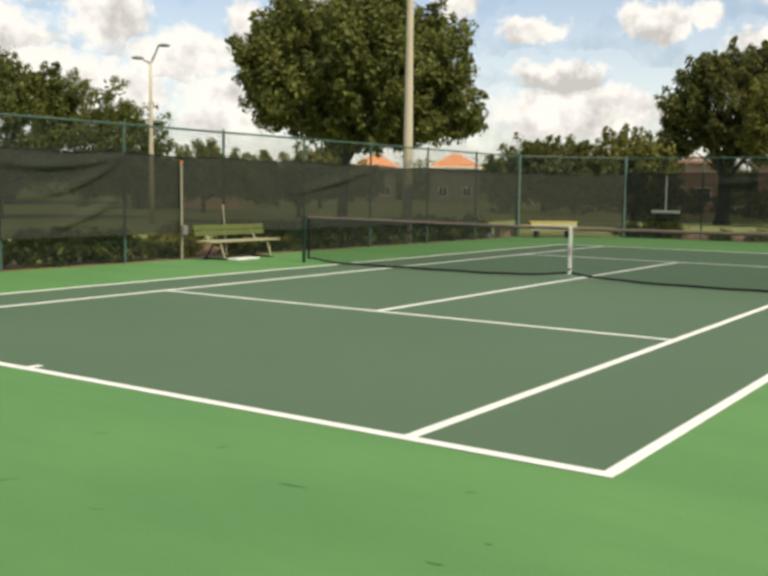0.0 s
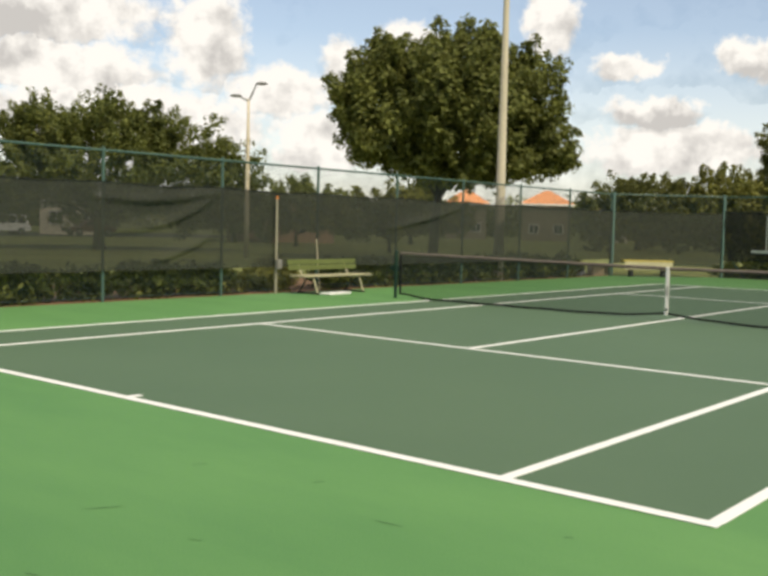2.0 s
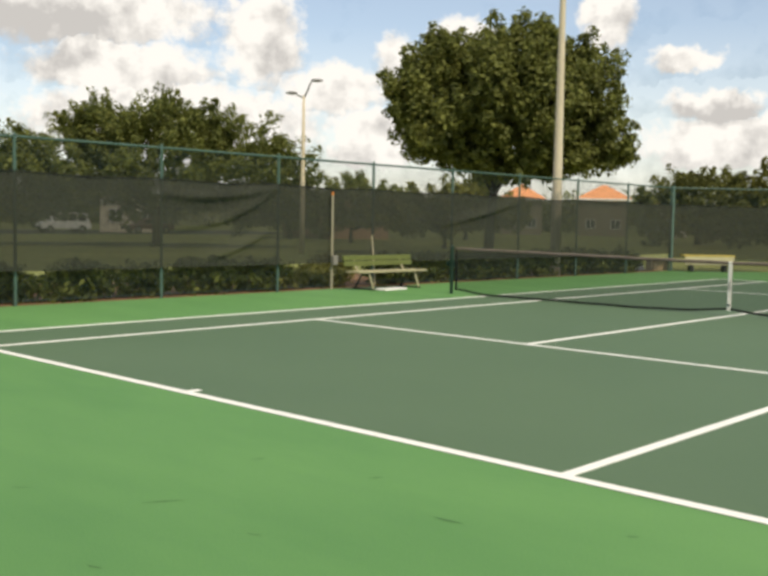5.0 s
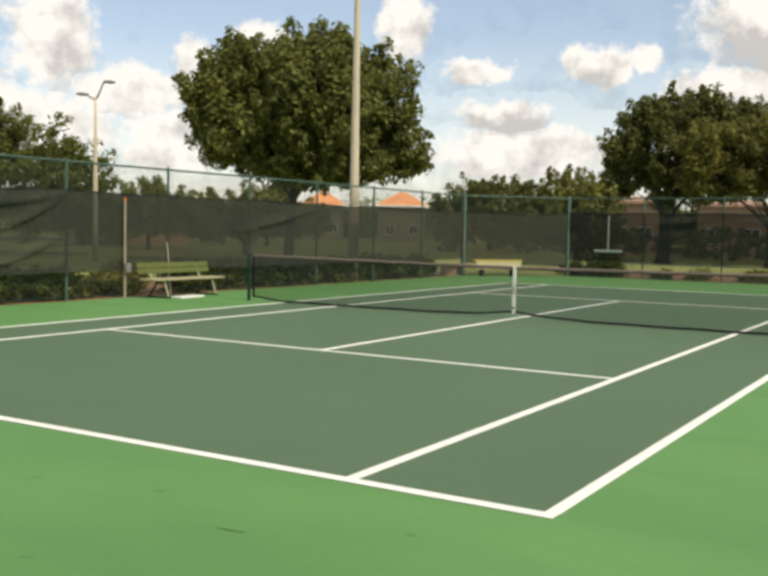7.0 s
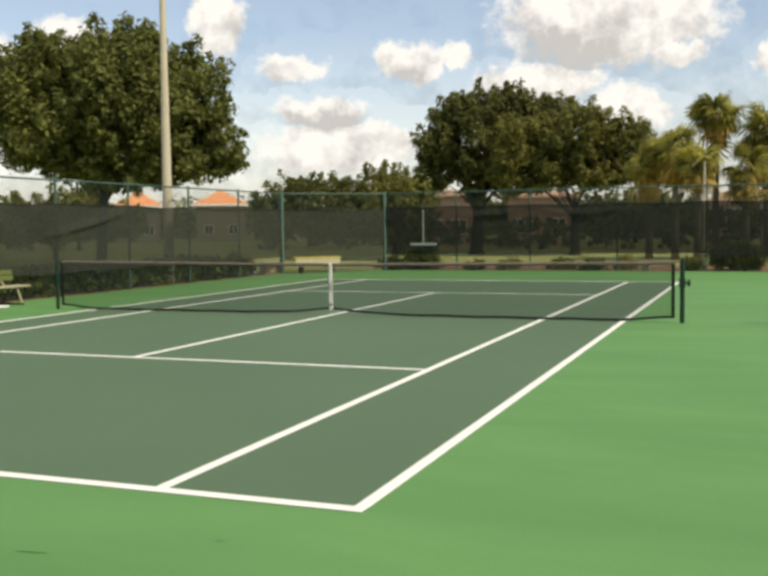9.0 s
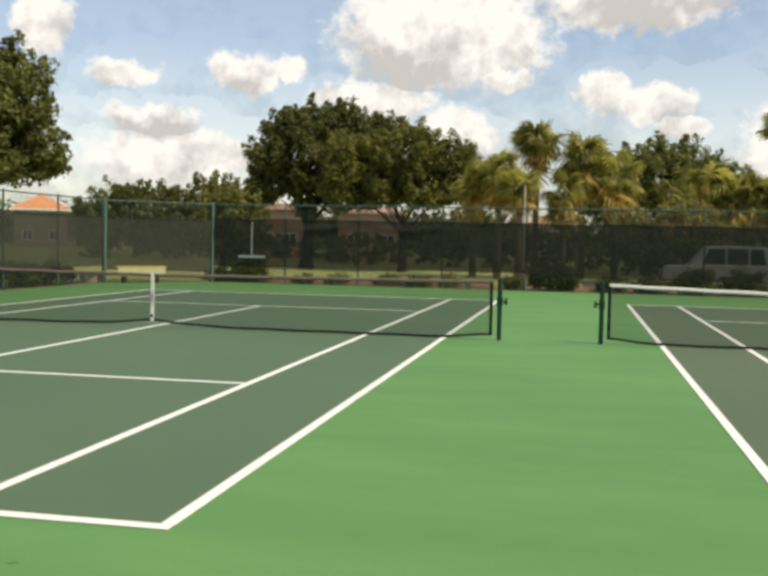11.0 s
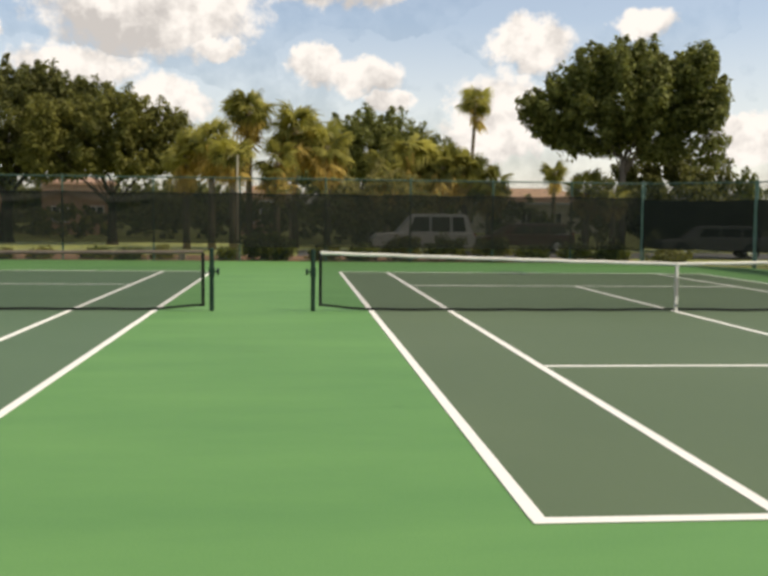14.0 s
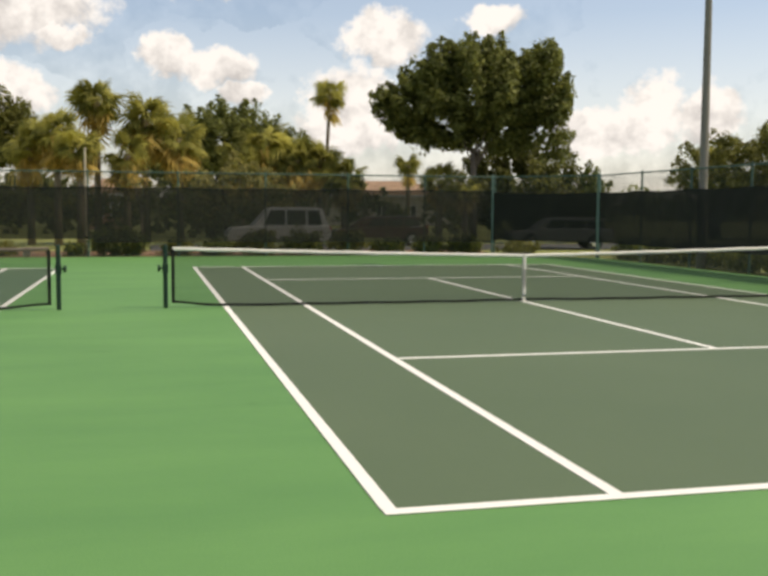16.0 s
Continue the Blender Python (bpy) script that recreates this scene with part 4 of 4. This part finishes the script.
# far woods along the horizon
rng = np.random.default_rng(77)
pts, rad = [], []
for k in range(800):
    az = rng.uniform(-75, 55)
    dd = rng.uniform(170, 230)
    hh = (5.2 if az < -20 else 3.2) + 2.4 * noise.noise(Vector((az * 0.12, 3, 0))) + 1.2 * noise.noise(Vector((az * 0.5, 9, 0)))
    for q in range(3):
        pts.append((dd * math.sin(radians(az)) + rng.normal() * 3, dd * math.cos(radians(az)) + rng.normal() * 3, max(0.4, hh * rng.random() + 0.6)))
        rad.append(1.7 + rng.random())
tagged(part("far_woods", leaves("far_woods", pts, rad, 26, 0.62, rng), M_LEAF), "dark line of distant woods on the horizon", "woods", kind="stuff")

tree(-20.0, 88.0, [(0, 0, 2.9, 3.4, 2.2, 2.0), (-3.6, 0, 2.6, 2.6, 2.0, 1.9), (3.8, 0, 2.8, 2.6, 2.0, 2.0)], 1.0, 0.2, M_LEAF2, "dark tree row behind the salmon houses", 51, spacing=0.95, leaf=0.2, per=70, limbs=False)
tree(-8.5, 86.0, [(0, 0, 2.8, 3.4, 2.2, 1.9), (-3.6, 0, 2.6, 2.6, 2.0, 1.8), (3.8, 0, 2.4, 2.6, 2.0, 1.8)], 1.0, 0.2, M_LEAF2, "dark tree row behind the salmon houses", 52, spacing=0.95, leaf=0.2, per=70, limbs=False)

# ---- palms ----
def frond_mesh(name, stem, fan, n, fold, droop, seed):
    """A fan frond: an arching stalk and stiff blades, folded down along the middle, with hanging tips."""
    rnd = random.Random(seed)
    bm = B()
    tube(bm, [(0, 0, 0), (stem * 0.5, 0, 0.05), (stem, 0, 0)], [0.02, 0.015, 0.012], 5)
    tip = Vector((stem, 0, 0))
    for k in range(n):
        a = radians(-118 + 236 * k / (n - 1))
        ln = fan * (1 - 0.22 * abs(a) / 2.06) * rnd.uniform(0.85, 1.1)
        d = Vector((math.cos(a), math.sin(a) * math.cos(fold), -abs(math.sin(a)) * math.sin(fold)))
        s = Vector((-math.sin(a), math.cos(a), 0)) * ln * 0.068
        m1 = tip + d * ln * 0.45 + Vector((0, 0, 0.02))
        m2 = tip + d * ln * 0.75 + Vector((0, 0, -droop * 0.28 * ln))
        e = tip + d * ln * 0.92 + Vector((0, 0, -droop * 0.85 * ln - rnd.uniform(0, 0.1)))
        v = [bm.verts.new(q) for q in (tip - s * 0.15, tip + s * 0.15, m1 + s, m1 - s, m2 + s * 0.7, m2 - s * 0.7, e)]
        bm.faces.new((v[0], v[1], v[2], v[3]))
        bm.faces.new((v[3], v[2], v[4], v[5]))
        bm.faces.new((v[5], v[4], v[6]))
    return mesh_of(name, bm)


FRONDS = [frond_mesh("frond", 0.62, 0.80, 17, 0.55, 0.35, 1), frond_mesh("frond", 0.72, 0.78, 15, 0.25, 0.15, 3), frond_mesh("frond", 0.55, 0.85, 17, 0.8, 0.55, 5)]
DEADF = [frond_mesh("dry_frond", 0.45, 0.90, 13, 1.0, 0.6, 2), frond_mesh("dry_frond", 0.55, 0.80, 11, 1.2, 0.4, 4)]
for me in FRONDS:
    me.materials.append(M_FROND)
for me in DEADF:
    me.materials.append(M_DEAD)


def palm(x, y, h, scale, live, dry, label, seed, lean=0.0, trunk_r=0.16):
    rnd = random.Random(seed)
    live, dry, scale = int(live * 1.35), int(dry * 1.25), scale * 0.88
    p = empty("palm_tree", pose(x, y, -0.05), label, "palm tree", "fan palms behind the end fence")
    bm = tube(B(), [(0, 0, -0.1), (lean * 0.2, 0, h * 0.35), (lean * 0.6, 0, h * 0.7), (lean, 0, h)], [trunk_r * 1.25, trunk_r, trunk_r * 0.95, trunk_r * 0.9], 12)
    part("trunk", bm, M_PALMBARK, p, smooth=True)
    for k in range(live):
        el = math.degrees(math.asin(rnd.uniform(-0.62, 0.99)))
        ob = part("frond", rnd.choice(FRONDS), None, p)
        ob.matrix_basis = pose(lean, 0, h, 0, 0, k * 137.5 + rnd.uniform(-15, 15)) @ pose(0, 0, 0, 0, -el, 0) @ pose(0, 0, 0, rnd.uniform(-55, 55)) @ Matrix.Scale(scale * rnd.uniform(0.8, 1.12), 4)
    for k in range(dry):
        el = rnd.uniform(-74, -6)
        ob = part("dry_frond", rnd.choice(DEADF), None, p)
        ob.matrix_basis = pose(lean, 0, h - rnd.uniform(0.0, 0.9) * scale, 0, 0, k * 137.5 + rnd.uniform(-20, 20)) @ pose(0, 0, 0, 0, -el, 0) @ pose(0, 0, 0, rnd.uniform(-50, 50)) @ Matrix.Scale(scale * rnd.uniform(0.8, 1.1), 4)
    return p


PL = "cabbage palm with green fan crown and dry hanging skirt"
for k, (px, py, ph, sc, lv, dr) in enumerate([
        (0.1, 44.7, 6.9, 1.2, 30, 10), (2.4, 44.8, 6.1, 1.4, 28, 44), (4.0, 44.4, 5.2, 1.3, 22, 46), (-1.6, 42.8, 5.2, 1.15, 28, 24), (-2.9, 43.8, 4.6, 1.15, 28, 20),
        (-0.5, 41.4, 4.6, 1.0, 22, 28), (8.2, 44.5, 5.1, 1.35, 30, 34), (6.9, 43.4, 4.0, 1.15, 24, 32), (9.7, 43.8, 4.2, 1.15, 26, 32), (10.9, 44.0, 4.1, 1.15, 28, 28), (12.0, 43.2, 3.4, 1.1, 24, 26), (1.5, 43.6, 4.3, 1.15, 16, 40)]):
    palm(px, py, ph, sc, lv, dr, PL, 1 + k)
palm(14.6, 63.6, 9.7, 1.2, 24, 4, "tall slender palm with a small round crown", 13, lean=0.4, trunk_r=0.13)
palm(20.4, 62.4, 4.9, 0.9, 30, 8, "short green palm beyond the car park", 14)
palm(16.6, 42.0, 3.2, 0.9, 24, 16, "short fan palm beneath the shade tree", 15)
palm(17.6, 41.0, 2.7, 0.8, 22, 16, "short fan palm beneath the shade tree", 16)
palm(38.0, 52.0, 5.0, 0.9, 28, 10, "green fan palm among the trees beyond the fence", 17)

# ---- hedges and shrubs ----
def shrub(x, y, blobs, mat, label, seed, leaf=0.075, spacing=0.26, per=28, name="shrub"):
    rng = np.random.default_rng(seed)
    pts = blob_points(rng, blobs, spacing, 0.45)
    pts = pts[pts[:, 2] > 0.03]
    me = leaves(name, pts, 0.16 + 0.14 * rng.random(len(pts)), per, leaf, rng)
    me.vertices.foreach_get("co", co := np.zeros(len(me.vertices) * 3, np.float32))
    co[2::3] = np.maximum(co[2::3], 0.0)
    me.vertices.foreach_set("co", co)
    ob = tagged(part(name, me, mat), label, "shrub")
    ob.matrix_basis = pose(x, y, -0.02)
    return ob


for k, yv in enumerate(np.arange(-4.0, 9.0, 1.6)):
    shrub(-15.15 if k % 2 else -15.25, yv, [(0, 0, 0.32, 0.42, 0.95, 0.36), (0.05, 0.5, 0.38, 0.35, 0.5, 0.34)], M_HEDGE, "low leafy green hedge plant along the fence", 40 + k, name="hedge_plant")
for k, yv in enumerate(np.arange(13.6, 27.0, 1.7)):
    shrub(-15.2, yv, [(0, 0, 0.30, 0.40, 0.95, 0.42), (0.1, -0.5, 0.36, 0.35, 0.6, 0.4)], M_HEDGE, "low dark hedge plant along the fence", 60 + k, name="hedge_plant")
shrub(-15.3, 10.6, [(0, 0, 0.14, 0.4, 0.5, 0.18), (0, 0.9, 0.12, 0.3, 0.4, 0.15)], M_LEAF3, "yellow-green weedy shrub in the mulch", 81)
shrub(-16.6, 11.2, [(0, 0, 0.18, 0.5, 0.8, 0.24), (0.1, 0.9, 0.15, 0.4, 0.5, 0.2)], M_LEAF3, "yellow-green weedy shrub in the mulch", 83)
shrub(-17.4, 13.2, [(0, 0, 0.3, 0.6, 0.9, 0.36)], M_LEAF3, "yellow-green weedy shrub in the mulch", 84)
shrub(-15.1, 9.6, [(0, 0, 0.2, 0.3, 0.5, 0.25)], M_LEAF3, "yellow-green weedy shrub in the mulch", 82)
for k, (sx, sy, w, h) in enumerate([(-10.4, 31.5, 1.0, 0.8), (-11.6, 31.2, 0.6, 0.45), (1.35, 31.6, 1.25, 0.95), (-8.2, 31.4, 0.5, 0.3), (-3.6, 31.3, 0.6, 0.35), (3.4, 31.5, 0.7, 0.5), (4.9, 31.6, 0.8, 0.5), (6.4, 31.5, 0.9, 0.88), (8.0, 31.6, 0.9, 0.82), (9.7, 31.5, 0.9, 0.88), (11.4, 31.5, 0.8, 0.55), (13.0, 31.4, 0.9, 0.6), (14.4, 31.2, 0.8, 0.7), (16.3, 30.4, 0.9, 0.5), (-0.2, 31.5, 0.45, 0.35), (-6.9, 31.8, 0.5, 0.3), (-4.9, 32.0, 0.6, 0.32), (-2.6, 32.2, 0.5, 0.4)]):
    shrub(sx, sy, [(0, 0, h * 0.5, w * 0.8, 0.5, h * 0.55), (w * 0.3, 0.1, h * 0.55, w * 0.5, 0.4, h * 0.5)], M_HEDGE if k in (0, 1, 2, 11, 12) else (M_LEAF3 if k % 2 else M_HEDGE), "low dark shrub behind the end fence", 90 + k)
shrub(6.3, 40.2, [(0, 0, 2.3, 1.9, 1.3, 1.7), (-1.4, 0, 1.8, 1.3, 1.0, 1.5), (1.5, 0, 1.8, 1.3, 1.0, 1.5)], M_OLIVE, "tall pale olive bush beneath the palms", 120, leaf=0.10, spacing=0.5, per=34)
shrub(13.9, 46.0, [(0, 0, 1.4, 1.6, 1.2, 1.3), (1.6, 0, 1.1, 1.2, 1.0, 1.0)], M_HEDGE, "dark bush beside the palms", 121, leaf=0.10, spacing=0.5, per=34)
for k, yv in enumerate(np.arange(4.0, 27.0, 1.9)):
    shrub(19.1, yv, [(0, 0, 0.3, 0.4, 0.95, 0.4)], M_HEDGE, "low dark hedge plant along the fence", 130 + k, name="hedge_plant")

# dense bushes before the far houses
for k, bx in enumerate(np.arange(-34.0, 26.0, 3.4)):
    if not 14.0 < bx < 22.0:
        f = 0.72 if -21.5 < bx < -8.0 else 1.0
        shrub(bx, 66.0 + 2.5 * math.sin(bx), [(0, 0, 1.4 * f, 2.2, 1.4, 1.5 * f), (1.2, 0.3, 1.8 * f, 1.5, 1.2, 1.2 * f)], M_LEAF2 if k % 3 else M_LEAF3, "tall dense bush in front of the far houses", 200 + k, leaf=0.16, spacing=0.7, per=30)

# ---- houses ----
def house(x, y, rz, w, d, wall_h, roof_h, roof, wall, label, over=0.5, edge=None):
    h = empty("house", pose(x, y, -0.05, 0, 0, rz), label, "house", "houses beyond the lawn")
    part("wall", box(B(), -w / 2, w / 2, -d / 2, d / 2, 0, wall_h), wall, h)
    bm = B()
    W, D = w / 2 + over, d / 2 + over
    rl = max(0.3, W - D)
    base = [bm.verts.new(v) for v in ((-W, -D, wall_h), (W, -D, wall_h), (W, D, wall_h), (-W, D, wall_h))]
    ridge = [bm.verts.new((-rl, 0, wall_h + roof_h)), bm.verts.new((rl, 0, wall_h + roof_h))]
    bm.faces.new(base[::-1])
    bm.faces.new((base[0], base[1], ridge[1], ridge[0]))
    bm.faces.new((base[1], base[2], ridge[1]))
    bm.faces.new((base[2], base[3], ridge[0], ridge[1]))
    bm.faces.new((base[3], base[0], ridge[0]))
    part("roof", bm, roof, h, "hipped clay tile roof")
    part("fascia", box(B(), -W, W, -D - 0.03, -D, wall_h - 0.22, wall_h - 0.003), edge or M_WHITE, h)
    n = max(2, int(w / 3.2))
    for k in range(n):
        cx = -w / 2 + w * (k + 0.5) / n
        wn = part("window", box(B(), cx - 0.65, cx + 0.65, -d / 2 - 0.07, -d / 2 - 0.003, 1.0, 2.3, 0.01), M_WHITE, h)
        for s in (-0.3, 0.3):
            part("pane", box(B(), cx + s - 0.26, cx + s + 0.26, -d / 2 - 0.085, -d / 2 - 0.072, 1.08, 2.22), M_GLASS, wn)
    return h


house(-78.2, 109.5, 35, 5.6, 5.0, 5.0, 1.95, M_ROOF, M_STUCCO3, "small tan pavilion with bright orange tile roof", 0.5)
house(-68.7, 115.5, 30, 6.6, 6.2, 5.1, 1.95, M_ROOF, M_STUCCO3, "small tan pavilion with bright orange tile roof", 0.5)
house(-62.0, 121.0, 30, 5.0, 6.0, 4.2, 1.0, M_ROOF2, M_STUCCO, "low cream building with white fascia", 0.4)
house(-60.5, 55.5, 48, 9.0, 7.0, 2.6, 0.9, M_ROOF2, M_STUCCO2, "low salmon house with a brown roof across the lawn")
house(-23.2, 76.5, 15, 4.0, 6.0, 4.4, 0.5, M_STUCCO2, M_STUCCO2, "salmon house gable behind the oak", 0.3, M_STUCCO2)
house(-15.4, 78.5, 10, 5.5, 6.0, 4.2, 0.6, M_STUCCO2, M_STUCCO2, "low salmon house behind the oak", 0.3, M_STUCCO2)
house(-84.0, 50.0, 57, 6.0, 6.0, 3.3, 1.0, M_ROOF2, M_STUCCO, "low cream building far across the lawn", 0.4)
house(-0.9, 82.0, 2, 3.6, 5.0, 3.0, 1.3, M_ROOF2, M_STUCCO2, "low salmon house behind the palms", 0.3)
house(29.0, 106.0, -15, 16.0, 10.0, 3.4, 1.7, M_ROOF2, M_STUCCO, "low cream house with faded terracotta roof")

# ---- parked vehicles ----
def car(m, paint, label, cat, suv=True, L=4.6, Wd=1.8):
    c = empty("suv" if suv else "car", m, label, cat, "parked vehicles")
    roof = 1.80 if suv else 1.42
    belt = 1.02 if suv else 0.92
    hood = 1.0 if suv else 0.85

    def loft(prof, half, inset):
        bm = B()
        rings = []
        for s in (-1, -0.8, 0.8, 1):
            k = half * s if abs(s) == 1 else half * s * 1.02
            rings.append([bm.verts.new((px, k, pz + (-inset if abs(s) == 1 and pz > 0.5 else 0))) for px, pz in prof])
        n = len(prof)
        for a, b in zip(rings, rings[1:]):
            for i in range(n):
                bm.faces.new((a[i], a[(i + 1) % n], b[(i + 1) % n], b[i]))
        bm.faces.new(rings[0][::-1])
        bm.faces.new(rings[-1])
        bmesh.ops.recalc_face_normals(bm, faces=bm.faces[:])
        return bm

    h = L / 2
    part("body", loft([(-h, 0.40), (-h + 0.03, 0.75), (-h + 0.2, hood - 0.06), (-h + 1.1, hood), (-h + 1.25, belt), (h - 0.1, belt), (h, 0.8), (h - 0.02, 0.38)], Wd / 2, 0.03), paint, c, smooth=False)
    cab = [(-h + 1.05, belt - 0.03), (-h + 1.75, roof - 0.04), (-h + 2.0, roof), (h - 0.55, roof), (h - 0.35, roof - 0.05), (h - 0.08 if suv else h - 0.9, belt - 0.03)]
    part("cabin", loft(cab, Wd / 2 - 0.12, 0.02), paint, c)
    zt = roof - 0.12
    for sy in (-1, 1):
        spans = ((-h + 1.55, -h + 1.82, -h + 2.42, -h + 2.42), (-h + 2.52, -h + 2.52, -h + 3.3, -h + 3.3), (-h + 3.42, -h + 3.42, h - 0.52, h - 0.38))
        for a0, a1, b1, b0 in spans:
            bm = B()
            vs = []
            for yy in (Wd / 2 - 0.112, Wd / 2 - 0.095):
                vs.append([bm.verts.new((q, sy * yy, z)) for q, z in ((a0, belt + 0.04), (b0, belt + 0.04), (b1, zt), (a1, zt))])
            bm.faces.new(vs[0])
            bm.faces.new(vs[1])
            for i in range(4):
                bm.faces.new((vs[0][i], vs[0][(i + 1) % 4], vs[1][(i + 1) % 4], vs[1][i]))
            bmesh.ops.recalc_face_normals(bm, faces=bm.faces[:])
            part("side_window", bm, M_GLASS, c)
        for xw in (-h + 0.85, h - 0.85):
            bm = tube(B(), [(xw, sy * (Wd / 2 - 0.2), 0.34), (xw, sy * (Wd / 2 + 0.02), 0.34)], [0.34, 0.34], 20)
            wh = part("wheel", bm, M_TYRE, c)
            part("rim", tube(B(), [(xw, sy * (Wd / 2 + 0.015), 0.34), (xw, sy * (Wd / 2 + 0.035), 0.34)], [0.21, 0.19], 16), M_CHROME, wh)
        part("headlight", box(B(), -h - 0.01, -h + 0.08, sy * 0.6 - 0.16, sy * 0.6 + 0.16, 0.68, 0.82, 0.02), M_LAMPGLASS, c)
        part("tail_light", box(B(), h - 0.08, h + 0.01, sy * 0.72 - 0.09, sy * 0.72 + 0.09, 0.75, 1.0, 0.02), M_LAMPRED, c)
    part("bumper", box(B(), -h - 0.06, -h + 0.1, -Wd / 2 + 0.05, Wd / 2 - 0.05, 0.36, 0.58, 0.04), M_IRON, c)
    return c


car(pose(7.85, 37.0, -0.02, 0, 0, 0), M_CARSILVER, "pale silver estate car parked behind the windscreen", "car", L=4.4)
car(pose(13.2, 41.0, -0.02, 0, 0, 5), M_CARRED, "dark maroon saloon parked behind the courts", "car", suv=False)
car(pose(20.4, 36.0, -0.02, 0, 0, -10), M_CARSILVER, "silver saloon parked beyond the corner", "car", suv=False)
car(pose(-78.2, 30.0, -0.02, 0, 0, 80), M_CARSILVER, "silver car parked across the lawn", "car", suv=False)
car(pose(-77.9, 39.0, -0.02, 0, 0, 85), M_WHITE, "white car parked across the lawn", "car", suv=True)
car(pose(-77.4, 47.5, -0.02, 0, 0, 85), M_CARRED, "maroon car parked across the lawn", "car", suv=False)
